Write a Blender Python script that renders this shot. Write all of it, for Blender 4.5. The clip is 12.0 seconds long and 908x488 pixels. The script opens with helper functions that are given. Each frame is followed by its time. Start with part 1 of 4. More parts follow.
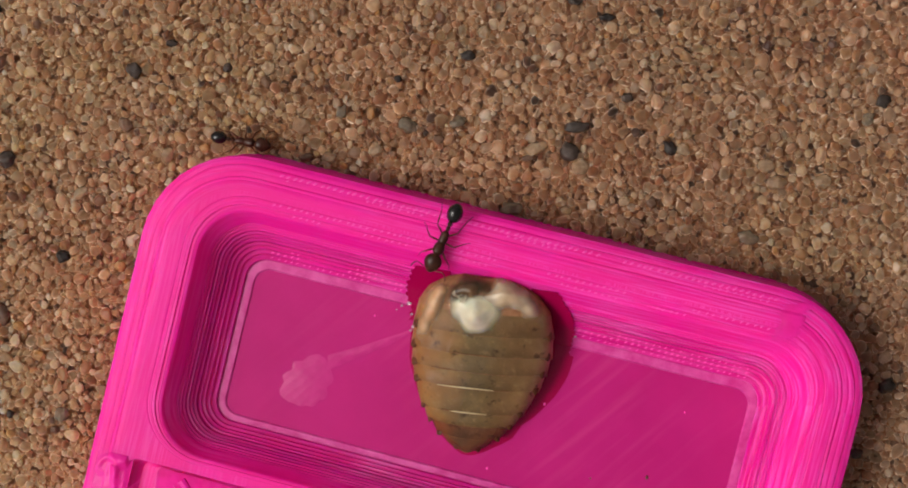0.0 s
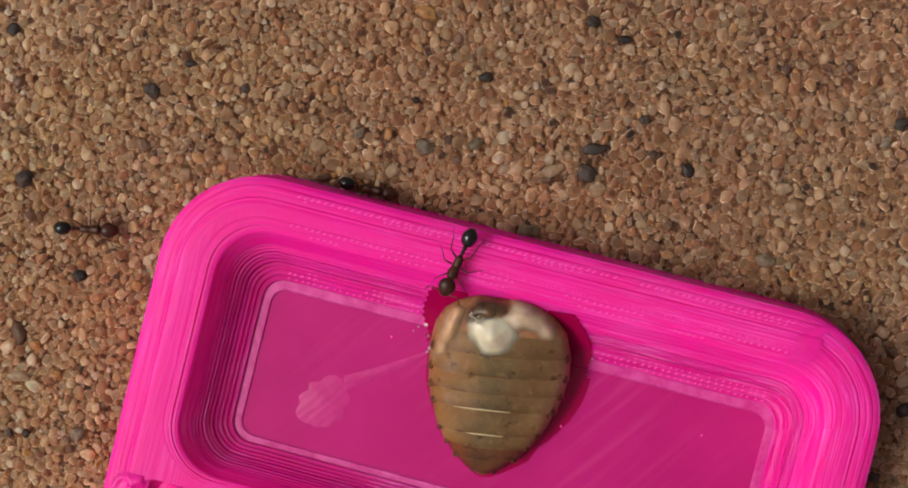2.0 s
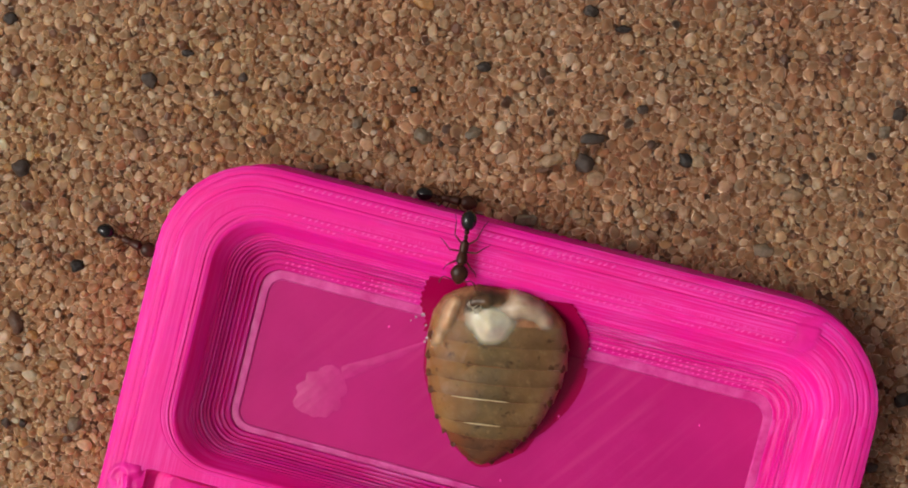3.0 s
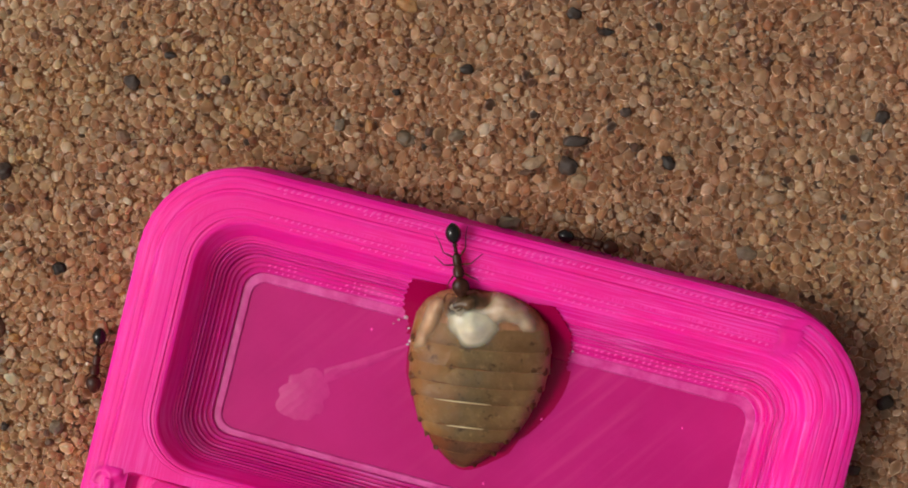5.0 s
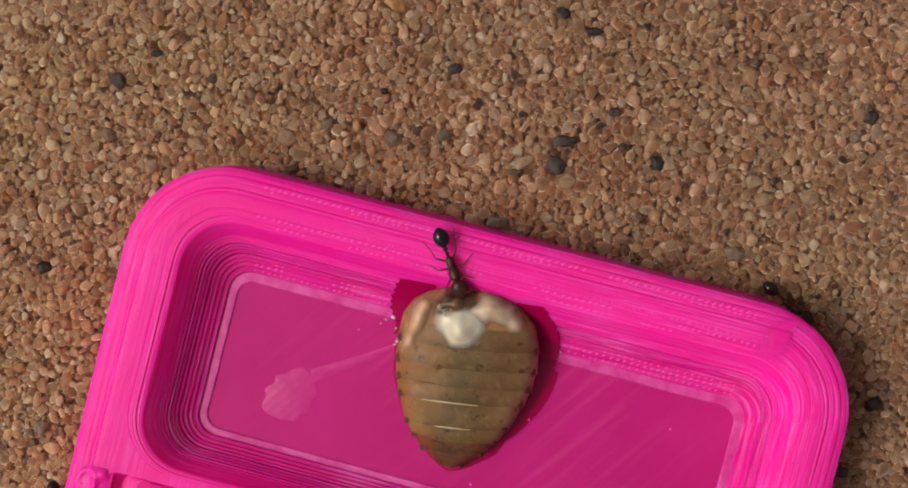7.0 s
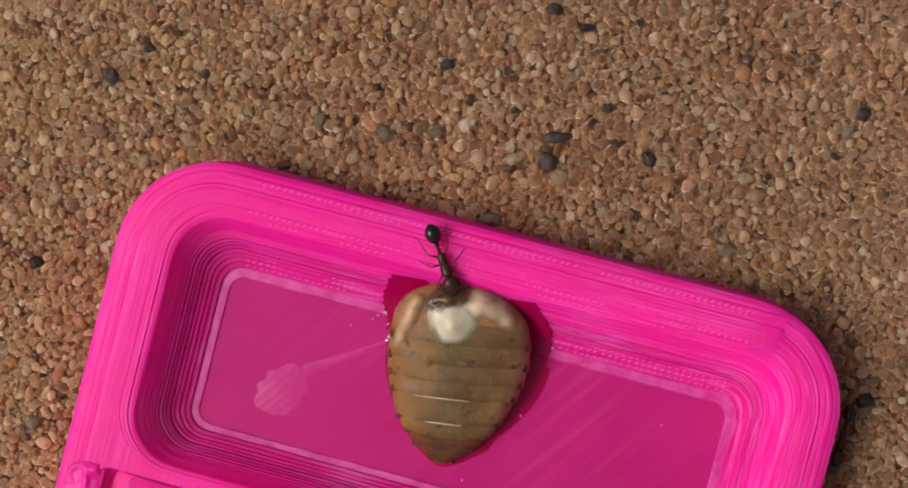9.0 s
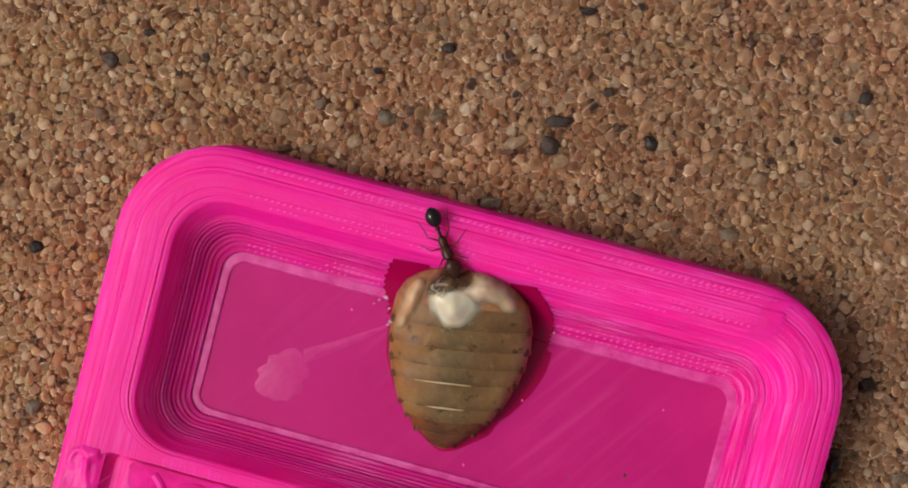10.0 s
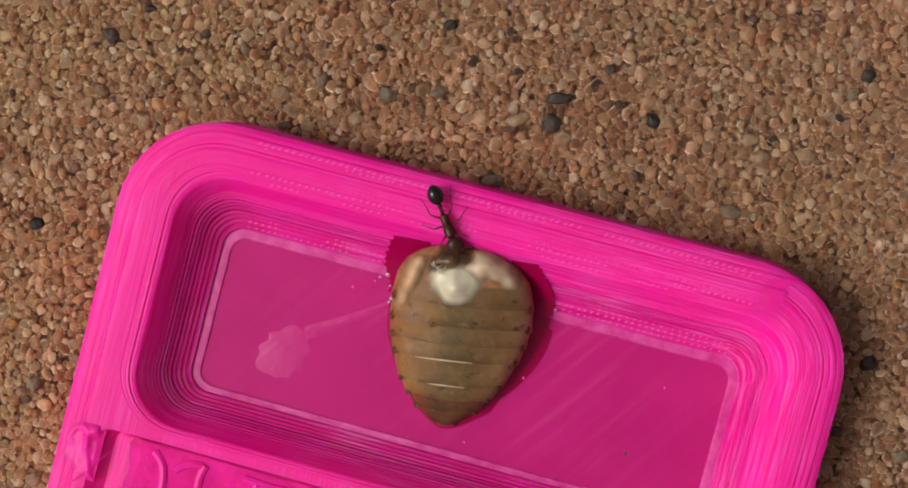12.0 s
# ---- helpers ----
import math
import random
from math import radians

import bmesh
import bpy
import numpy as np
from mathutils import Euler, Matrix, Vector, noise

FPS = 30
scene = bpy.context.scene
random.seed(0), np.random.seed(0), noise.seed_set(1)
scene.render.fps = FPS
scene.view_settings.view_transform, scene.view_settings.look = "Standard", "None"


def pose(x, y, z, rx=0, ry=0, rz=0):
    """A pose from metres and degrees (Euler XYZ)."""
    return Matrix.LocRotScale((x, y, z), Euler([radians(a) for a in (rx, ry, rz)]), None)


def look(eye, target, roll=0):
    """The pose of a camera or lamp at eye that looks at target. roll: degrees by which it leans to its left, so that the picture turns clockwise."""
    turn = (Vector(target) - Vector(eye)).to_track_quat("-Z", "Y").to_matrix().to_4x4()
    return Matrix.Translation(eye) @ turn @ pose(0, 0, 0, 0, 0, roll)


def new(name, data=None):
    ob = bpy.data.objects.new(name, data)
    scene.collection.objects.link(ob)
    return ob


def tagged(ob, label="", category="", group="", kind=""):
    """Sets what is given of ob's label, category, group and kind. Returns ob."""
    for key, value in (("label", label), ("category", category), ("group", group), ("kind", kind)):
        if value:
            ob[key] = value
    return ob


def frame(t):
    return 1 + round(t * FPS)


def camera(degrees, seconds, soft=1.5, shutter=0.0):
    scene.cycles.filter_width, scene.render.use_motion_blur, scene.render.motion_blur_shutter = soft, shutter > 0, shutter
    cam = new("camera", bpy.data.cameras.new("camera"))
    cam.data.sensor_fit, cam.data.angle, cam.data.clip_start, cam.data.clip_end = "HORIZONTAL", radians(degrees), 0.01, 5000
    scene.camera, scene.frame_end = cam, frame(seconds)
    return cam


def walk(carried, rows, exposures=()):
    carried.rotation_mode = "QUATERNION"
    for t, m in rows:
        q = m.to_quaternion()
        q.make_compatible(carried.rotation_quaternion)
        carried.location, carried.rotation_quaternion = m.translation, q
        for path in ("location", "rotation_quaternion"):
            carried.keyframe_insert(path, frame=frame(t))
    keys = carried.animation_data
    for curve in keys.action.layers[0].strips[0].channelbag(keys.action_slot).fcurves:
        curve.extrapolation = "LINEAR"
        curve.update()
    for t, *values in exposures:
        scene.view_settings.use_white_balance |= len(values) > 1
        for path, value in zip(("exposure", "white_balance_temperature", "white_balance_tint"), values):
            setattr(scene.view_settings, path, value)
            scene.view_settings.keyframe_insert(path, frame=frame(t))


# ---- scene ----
MM = 0.001

# ------------------------------------------------------------ camera and walk
cam = camera(30.0, 12.0, soft=1.85)
# seconds; place in millimetres; turns about x, y, z in degrees (straight down at 0, 0, 0)
EYES = [
    (0, 11.173, 3.466, 100.998, -2.555, 5.696, -0.239),
    (0.5, 10.989, 3.613, 101.049, -2.314, 5.909, -0.271),
    (1, 10.681, 3.564, 101.669, -2.124, 6.388, -0.134),
    (1.5, 10.719, 3.648, 101.293, -1.941, 6.240, -0.084),
    (2, 10.727, 3.651, 101.006, -1.930, 6.018, -0.036),
    (2.5, 10.604, 3.523, 100.894, -2.000, 6.000, 0.000),
    (3, 10.578, 3.004, 100.925, -1.911, 5.862, 0.024),
    (3.5, 10.481, 2.829, 100.884, -2.010, 5.669, 0.072),
    (3.7, 10.668, 2.914, 100.791, -1.892, 5.564, 0.120),
    (5.3, 11.078, 2.885, 100.741, -1.712, 5.543, -0.002),
    (5.5, 11.122, 2.880, 100.680, -1.680, 5.494, 0.096),
    (6, 11.175, 2.960, 100.582, -1.807, 5.703, 0.144),
    (6.5, 10.667, 2.893, 100.504, -1.792, 5.201, 0.163),
    (7, 10.889, 2.899, 100.375, -1.775, 5.071, 0.174),
    (9, 11.206, 2.776, 100.361, -1.843, 4.987, 0.310),
    (9.5, 11.017, 2.842, 100.257, -1.947, 4.845, 0.314),
    (10, 10.792, 2.666, 100.136, -2.316, 4.801, 0.333),
    (10.5, 10.767, 2.527, 100.303, -2.334, 4.818, 0.386),
    (11, 10.345, 2.257, 100.073, -2.456, 4.750, 0.417),
    (11.5, 10.737, 2.009, 99.997, -2.589, 4.938, 0.455),
    (12, 10.841, 2.065, 99.979, -2.746, 4.875, 0.484),
]
walk(cam, [(t, pose(x * MM, y * MM, z * MM, rx) @ pose(0, 0, 0, 0, ry) @ pose(0, 0, 0, 0, 0, rz))
           for t, x, y, z, rx, ry, rz in EYES])

# ------------------------------------------------------------ world, sun, exposure
scene.view_settings.exposure = 0.0
world = bpy.data.worlds.new("hazy_sky")
scene.world = world
world.use_nodes = True
sky = world.node_tree.nodes.new("ShaderNodeTexSky")
sky.sky_type = 'NISHITA'
sky.sun_disc = False
SUN_FROM = Vector((-0.78, -0.06, 1.06)).normalized()
sky.sun_elevation = math.asin(SUN_FROM.z)
sky.sun_rotation = math.atan2(SUN_FROM.x, SUN_FROM.y)
sky.air_density, sky.dust_density, sky.ozone_density = 0.6, 6.0, 0.3
back = world.node_tree.nodes["Background"]
back.inputs["Strength"].default_value = 0.08
haze = world.node_tree.nodes.new("ShaderNodeHueSaturation")     # thin cloud takes the blue out of the sky
haze.inputs["Saturation"].default_value = 0.12
world.node_tree.links.new(sky.outputs["Color"], haze.inputs["Color"])
world.node_tree.links.new(haze.outputs["Color"], back.inputs["Color"])
sun = new("sun", bpy.data.lights.new("sun", 'SUN'))
sun.data.energy = 1.8
sun.data.angle = radians(24)
sun.data.color = (1.0, 0.95, 0.88)
sun.matrix_world = look((SUN_FROM * 2), (0, 0, 0))


# ------------------------------------------------------------ materials
class Nodes:
    """Short writing for one node material."""

    def __init__(self, name):
        self.material = bpy.data.materials.new(name)
        self.material.use_nodes = True
        self.tree = self.material.node_tree
        self.shader = self.tree.nodes["Principled BSDF"]

    def add(self, kind, **values):
        node = self.tree.nodes.new(kind)
        for key, value in values.items():
            node.inputs[key.replace("_", " ")].default_value = value
        return node

    def link(self, a, b):
        self.tree.links.new(a, b)

    def noise(self, scale, detail=3.0, rough=0.55, space="Object"):
        place = self.add("ShaderNodeTexCoord")
        node = self.add("ShaderNodeTexNoise", Scale=scale, Detail=detail, Roughness=rough)
        self.link(place.outputs[space], node.inputs["Vector"])
        return node.outputs["Fac"]

    def ramp(self, fac, stops, constant=False):
        node = self.add("ShaderNodeValToRGB")
        node.color_ramp.interpolation = 'CONSTANT' if constant else 'LINEAR'
        while len(node.color_ramp.elements) < len(stops):
            node.color_ramp.elements.new(0.5)
        for element, (at, color) in zip(node.color_ramp.elements, stops):
            element.position, element.color = at, (*color, 1)
        self.link(fac, node.inputs["Fac"])
        return node.outputs["Color"]

    def mix(self, fac, a, b, blend='MIX'):
        node = self.add("ShaderNodeMix")
        node.data_type, node.blend_type = 'RGBA', blend
        for value, socket in ((fac, node.inputs["Factor"]), (a, node.inputs[6]), (b, node.inputs[7])):
            if isinstance(value, (int, float)):
                socket.default_value = value
            elif isinstance(value, tuple):
                socket.default_value = (*value, 1)
            else:
                self.link(value, socket)
        return node.outputs[2]

    def color(self, socket):
        if isinstance(socket, tuple):
            self.shader.inputs["Base Color"].default_value = (*socket, 1)
        else:
            self.link(socket, self.shader.inputs["Base Color"])

    def bump(self, fac, strength, distance):
        node = self.add("ShaderNodeBump", Strength=strength, Distance=distance)
        self.link(fac, node.inputs["Height"])
        self.link(node.outputs["Normal"], self.shader.inputs["Normal"])

    def rough(self, fac, low, high):
        node = self.add("ShaderNodeMapRange")
        node.inputs["To Min"].default_value, node.inputs["To Max"].default_value = low, high
        self.link(fac, node.inputs["Value"])
        self.link(node.outputs["Result"], self.shader.inputs["Roughness"])

    def set(self, **values):
        for key, value in values.items():
            self.shader.inputs[key.replace("_", " ")].default_value = value
        return self.material


def grain_material(name, stops, glow, leak, rough, scale):
    """Quartz grains: partly glassy, partly milky inside, each one of its own tint."""
    n = Nodes(name)
    island = n.add("ShaderNodeNewGeometry").outputs["Random Per Island"]
    tone = n.ramp(island, stops)
    # iron-stained and washed-out drifts, a few millimetres across
    drift = n.ramp(n.noise(70, 3), [(0.34, (1.0, 0.85, 0.75)), (0.5, (1, 1, 1)), (0.66, (0.99, 1.0, 0.88))])
    tone = n.mix(1.0, tone, drift, 'MULTIPLY')
    # yellowish to reddish along x, ragged border; brighter light on the left painted in
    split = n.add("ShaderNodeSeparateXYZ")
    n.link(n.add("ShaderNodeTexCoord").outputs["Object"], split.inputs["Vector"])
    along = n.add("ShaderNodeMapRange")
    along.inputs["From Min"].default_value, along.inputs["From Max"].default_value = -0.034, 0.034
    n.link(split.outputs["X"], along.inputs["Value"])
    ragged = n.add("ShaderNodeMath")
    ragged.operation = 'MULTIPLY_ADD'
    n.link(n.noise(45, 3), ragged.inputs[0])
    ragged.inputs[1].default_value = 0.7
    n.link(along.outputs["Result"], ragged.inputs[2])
    hue_and_light = n.ramp(ragged.outputs[0], [(0.3, (1.0, 1.0, 0.92)), (0.72, (0.90, 0.83, 0.77)), (1.0, (0.80, 0.70, 0.64))])
    tone = n.mix(1.0, tone, hue_and_light, 'MULTIPLY')
    cloud = n.ramp(n.noise(3600, 3, 0.6), [(0.3, (0.68, 0.58, 0.52)), (0.6, (1.0, 0.96, 0.93))])
    tone = n.mix(0.75, tone, cloud, 'MULTIPLY')
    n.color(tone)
    n.bump(n.noise(5200, 4, 0.65), 0.5, 0.00004)
    n.rough(n.noise(5000, 1), *rough)
    clear = n.add("ShaderNodeBsdfTransparent")
    n.link(n.mix(0.55, tone, (1.0, 0.93, 0.84)), clear.inputs["Color"])
    # light that has come through the grain and leaves it at its sides
    passed = n.add("ShaderNodeBsdfTranslucent")
    n.link(n.mix(0.45, tone, (1.0, 0.95, 0.88)), passed.inputs["Color"])
    milky = n.add("ShaderNodeMixShader", Fac=glow)
    n.link(n.shader.outputs[0], milky.inputs[1])
    n.link(passed.outputs[0], milky.inputs[2])
    both = n.add("ShaderNodeMixShader", Fac=leak)
    n.link(milky.outputs[0], both.inputs[1])
    n.link(clear.outputs[0], both.inputs[2])
    velvet = n.add("ShaderNodeBsdfSheen", Color=(1.0, 0.87, 0.70, 1), Roughness=0.38)       # frosted skin
    frost = n.add("ShaderNodeAddShader")
    n.link(both.outputs[0], frost.inputs[0])
    n.link(velvet.outputs[0], frost.inputs[1])
    n.link(frost.outputs[0], n.tree.nodes["Material Output"].inputs["Surface"])
    return n.set(Subsurface_Weight=1.0, Subsurface_Radius=(1.0, 0.72, 0.5), Subsurface_Scale=scale, IOR=1.5,
                 Specular_IOR_Level=0.5)


def sand_material():
    return grain_material("quartz_sand", [(0.0, (0.06, 0.035, 0.026)), (0.03, (0.22, 0.09, 0.045)), (0.12, (0.43, 0.215, 0.11)), (0.32, (0.54, 0.33, 0.18)),
                                          (0.50, (0.66, 0.46, 0.28)), (0.66, (0.58, 0.32, 0.18)), (0.80, (0.70, 0.51, 0.33)), (0.93, (0.82, 0.67, 0.49)), (1.0, (0.70, 0.40, 0.12))],
                          0.45, 0.22, (0.2, 0.5), 0.0005)


def deep_material():
    # iron tint, with the shade of the gaps put into the colour
    return grain_material("iron_and_shade_sand", [(0.0, (0.12, 0.05, 0.022)), (0.4, (0.32, 0.155, 0.07)), (0.7, (0.45, 0.25, 0.12)), (1.0, (0.54, 0.34, 0.18))], 0.4, 0.2, (0.3, 0.6), 0.0004)


def clear_material():
    return grain_material("clear_quartz", [(0.0, (0.80, 0.60, 0.40)), (0.35, (0.91, 0.76, 0.56)), (0.6, (0.85, 0.63, 0.45)), (0.8, (0.95, 0.82, 0.64)), (1.0, (0.98, 0.91, 0.78))],
                          0.72, 0.44, (0.04, 0.2), 0.0009)


def pale_material():
    return grain_material("milky_quartz", [(0.0, (0.80, 0.60, 0.42)), (0.4, (0.94, 0.77, 0.58)), (0.7, (0.90, 0.67, 0.50)), (1.0, (1.0, 0.93, 0.80))],
                          0.5, 0.22, (0.08, 0.28), 0.0007)


def bed_material():
    n = Nodes("deep_sand")
    grains = n.add("ShaderNodeTexVoronoi", Scale=1900.0)
    n.link(n.add("ShaderNodeTexCoord").outputs["Object"], grains.inputs["Vector"])
    tone = n.ramp(grains.outputs["Color"], [(0.1, (0.24, 0.10, 0.05)), (0.5, (0.38, 0.19, 0.095)), (0.9, (0.48, 0.28, 0.15))])
    n.color(n.mix(n.noise(40, 3), tone, (0.40, 0.25, 0.15)))
    n.bump(grains.outputs["Distance"], 0.8, 0.0003)
    return n.set(Roughness=0.8)


def stone_material(name, dark, light, rough=0.45, glassy=0.0):
    n = Nodes(name)
    own = n.add("ShaderNodeObjectInfo").outputs["Random"]
    tone = n.ramp(own, [(0.0, dark), (1.0, light)])
    speck = n.ramp(n.noise(5200, 4), [(0.35, (0.55, 0.5, 0.48)), (0.65, (1, 1, 1))])
    n.color(n.mix(0.6, tone, speck, 'MULTIPLY'))
    n.bump(n.noise(7000, 4), 0.4, 0.00004)
    n.rough(n.noise(3000, 2), rough - 0.15, rough + 0.2)
    if glassy:
        clear = n.add("ShaderNodeBsdfTransparent", Color=(1.0, 0.92, 0.82, 1))
        both = n.add("ShaderNodeMixShader", Fac=glassy)
        n.link(n.shader.outputs[0], both.inputs[1])
        n.link(clear.outputs[0], both.inputs[2])
        n.link(both.outputs[0], n.tree.nodes["Material Output"].inputs["Surface"])
    return n.set(Subsurface_Weight=0.9, Subsurface_Radius=(1.0, 0.75, 0.55), Subsurface_Scale=0.0006, Specular_IOR_Level=0.2)


def pink_material(name, base, deep, grain=0.25, gloss=0.5, scatter=0.0, hatch=0.0, patch=180, rough=(0.3, 0.5), lines=0.0, pale=(0.95, 0.16, 0.52), sheen_wear=0.53):
    n = Nodes(name)
    tones = n.noise(patch, 4)
    tone = n.mix(n.ramp(tones, [(0.35, (0, 0, 0)), (0.65, (1, 1, 1))]), base, deep)
    fine = n.noise(2600, 4, 0.7)
    if lines:
        # printed strands: "lay" runs across them, "run" along them, both in millimetres
        def strands(across, along, detail=3.0, rough=0.6):
            where = n.add("ShaderNodeCombineXYZ")
            for attribute, scale, slot in (("lay", across, "X"), ("run", along, "Y")):
                source = n.add("ShaderNodeAttribute")
                source.attribute_name = attribute
                times = n.add("ShaderNodeMath")
                times.operation = 'MULTIPLY'
                times.inputs[1].default_value = scale
                n.link(source.outputs["Fac"], times.inputs[0])
                n.link(times.outputs[0], where.inputs[slot])
            node = n.add("ShaderNodeTexNoise", Scale=1.0, Detail=detail, Roughness=rough)
            n.link(where.outputs[0], node.inputs["Vector"])
            return node.outputs["Fac"]
        broad, thin, wisps = strands(4.5, 0.10, 2.0), strands(13.0, 0.16, 2.0), strands(9.0, 0.22)
        tone = n.mix(n.ramp(broad, [(0.36, (0.6, 0.6, 0.6)), (0.56, (0, 0, 0))]), tone, deep)
        whisk = n.ramp(wisps, [(sheen_wear, (0, 0, 0)), (sheen_wear + 0.15, (lines, lines, lines))])
        # the strands' sheen, painted as pale colour, shows in stretches only
        whisk = n.mix(1.0, whisk, n.ramp(n.noise(130, 2), [(0.40, (0.15, 0.15, 0.15)), (0.6, (1, 1, 1))]), 'MULTIPLY')
        tone = n.mix(whisk, tone, pale)
        fine = n.mix(0.7, fine, thin)
    if hatch:
        wave = n.add("ShaderNodeTexWave", Scale=700.0, Distortion=2.0, Detail=2.0)
        turn = n.add("ShaderNodeMapping")
        turn.inputs["Rotation"].default_value = (0, 0, radians(-144))
        n.link(n.add("ShaderNodeTexCoord").outputs["Object"], turn.inputs["Vector"])
        n.link(turn.outputs["Vector"], wave.inputs["Vector"])
        fine = n.mix(hatch, fine, wave.outputs["Fac"])
        # fine pale scratches along the print's strokes
        long_way = n.add("ShaderNodeMapping")
        long_way.inputs["Scale"].default_value = (1500, 90, 90)
        n.link(turn.outputs["Vector"], long_way.inputs["Vector"])
        scratch = n.add("ShaderNodeTexNoise", Scale=1.0, Detail=3.0)
        n.link(long_way.outputs["Vector"], scratch.inputs["Vector"])
        sheen_wear = n.ramp(scratch.outputs["Fac"], [(0.48, (0, 0, 0)), (0.72, (0.34, 0.34, 0.34))])
        sheen_wear = n.mix(1.0, sheen_wear, n.ramp(n.noise(110, 3), [(0.42, (0, 0, 0)), (0.62, (1, 1, 1))]), 'MULTIPLY')
        tone = n.mix(sheen_wear, tone, (min(0.9, base[0] * 1.25), base[1] + 0.05, base[2] * 1.35))
    n.color(tone)
    n.bump(fine, grain, 0.00004)
    n.rough(n.noise(700, 3), *rough)
    return n.set(Specular_IOR_Level=gloss, Subsurface_Weight=scatter, Subsurface_Radius=(1.0, 0.45, 0.7), Subsurface_Scale=0.0012)


def chitin_material(name, low, high, rough, coat=0.0):
    n = Nodes(name)
    n.color(n.ramp(n.noise(2400, 4), [(0.3, low), (0.7, high)]))
    n.bump(n.noise(14000, 3), 0.25, 0.00001)
    n.rough(n.noise(5000, 2), rough - 0.08, rough + 0.1)
    return n.set(Coat_Weight=coat, Coat_Roughness=0.08, Specular_IOR_Level=0.22)


def plate_material(name, tint):
    """Back plates of the bait: olive down the middle, orange-brown at the flanks, dark flecks at the rim."""
    n = Nodes(name)
    place = n.add("ShaderNodeTexCoord")
    split = n.add("ShaderNodeSeparateXYZ")
    n.link(place.outputs["Object"], split.inputs["Vector"])
    wide = n.add("ShaderNodeMapRange")
    wide.inputs["From Min"].default_value, wide.inputs["From Max"].default_value = -0.0042, 0.0048
    n.link(split.outputs["X"], wide.inputs["Value"])
    wander = n.add("ShaderNodeMath")
    wander.operation = 'ADD'
    patch = n.add("ShaderNodeMapRange")
    patch.inputs["To Min"].default_value, patch.inputs["To Max"].default_value = -0.2, 0.2
    n.link(n.noise(480, 4), patch.inputs["Value"])
    n.link(wide.outputs["Result"], wander.inputs[0])
    n.link(patch.outputs["Result"], wander.inputs[1])
    tone = n.ramp(wander.outputs[0], [(0.0, (0.52, 0.27, 0.13)), (0.10, (0.40, 0.18, 0.06)), (0.26, (0.36, 0.175, 0.055)), (0.40, (0.20, 0.13, 0.052)),
                                      (0.55, (0.185, 0.12, 0.052)), (0.70, (0.23, 0.13, 0.056)), (0.86, (0.32, 0.185, 0.09)), (1.0, (0.50, 0.28, 0.17))])
    spots = n.ramp(n.noise(2300, 4, 0.7), [(0.56, (0, 0, 0)), (0.7, (0.5, 0.5, 0.5))])
    tone = n.mix(spots, tone, (0.40, 0.26, 0.13))
    fleck = n.ramp(n.noise(1500, 3, 0.6), [(0.30, (0.25, 0.18, 0.14)), (0.40, (1, 1, 1))])
    length = n.add("ShaderNodeSeparateXYZ")
    n.link(place.outputs["Generated"], length.inputs["Vector"])
    edge = n.add("ShaderNodeMath")
    edge.operation = 'ADD'
    n.link(length.outputs["Y"], edge.inputs[0])
    n.link(patch.outputs["Result"], edge.inputs[1])
    band = n.ramp(edge.outputs[0], [(0.12, (0.42, 0.34, 0.28)), (0.45, (1, 1, 1)), (0.85, (1, 1, 1)), (1.0, (0.7, 0.62, 0.55))])
    tone = n.mix(0.4, tone, band, 'MULTIPLY')
    tone = n.mix(n.ramp(n.noise(620, 5, 0.7), [(0.5, (0, 0, 0)), (0.72, (0.5, 0.5, 0.5))]), tone, (0.32, 0.19, 0.075))
    stain = n.ramp(n.noise(300, 3), [(0.35, (0.66, 0.60, 0.55)), (0.6, (1, 1, 1))])
    n.color(n.mix(1.0, n.mix(0.75, n.mix(0.8, tone, fleck, 'MULTIPLY'), stain, 'MULTIPLY'), tint, 'MULTIPLY'))
    n.bump(n.noise(1700, 5, 0.65), 0.8, 0.00009)
    n.rough(n.noise(900, 2), 0.25, 0.5)
    return n.set(Specular_IOR_Level=0.2, Subsurface_Weight=0.35, Subsurface_Radius=(0.0006, 0.0003, 0.0001), Subsurface_Scale=1.0)


def flesh_material(name, low, high, rough=0.25):
    n = Nodes(name)
    n.color(n.ramp(n.noise(1100, 4), [(0.3, low), (0.7, high)]))
    n.bump(n.noise(2600, 3), 0.4, 0.00006)
    thick = n.add("ShaderNodeAttribute")          # thin at its edges, where the ground shows through
    thick.attribute_name = "thick"
    clear = n.add("ShaderNodeBsdfTransparent")
    both = n.add("ShaderNodeMixShader")
    n.link(thick.outputs["Fac"], both.inputs[0])
    n.link(clear.outputs[0], both.inputs[1])
    n.link(n.shader.outputs[0], both.inputs[2])
    n.link(both.outputs[0], n.tree.nodes["Material Output"].inputs["Surface"])
    return n.set(Roughness=rough, Subsurface_Weight=0.7, Subsurface_Radius=(0.0007, 0.0005, 0.0003), Subsurface_Scale=1.0, Coat_Weight=0.05, Coat_Roughness=0.2)


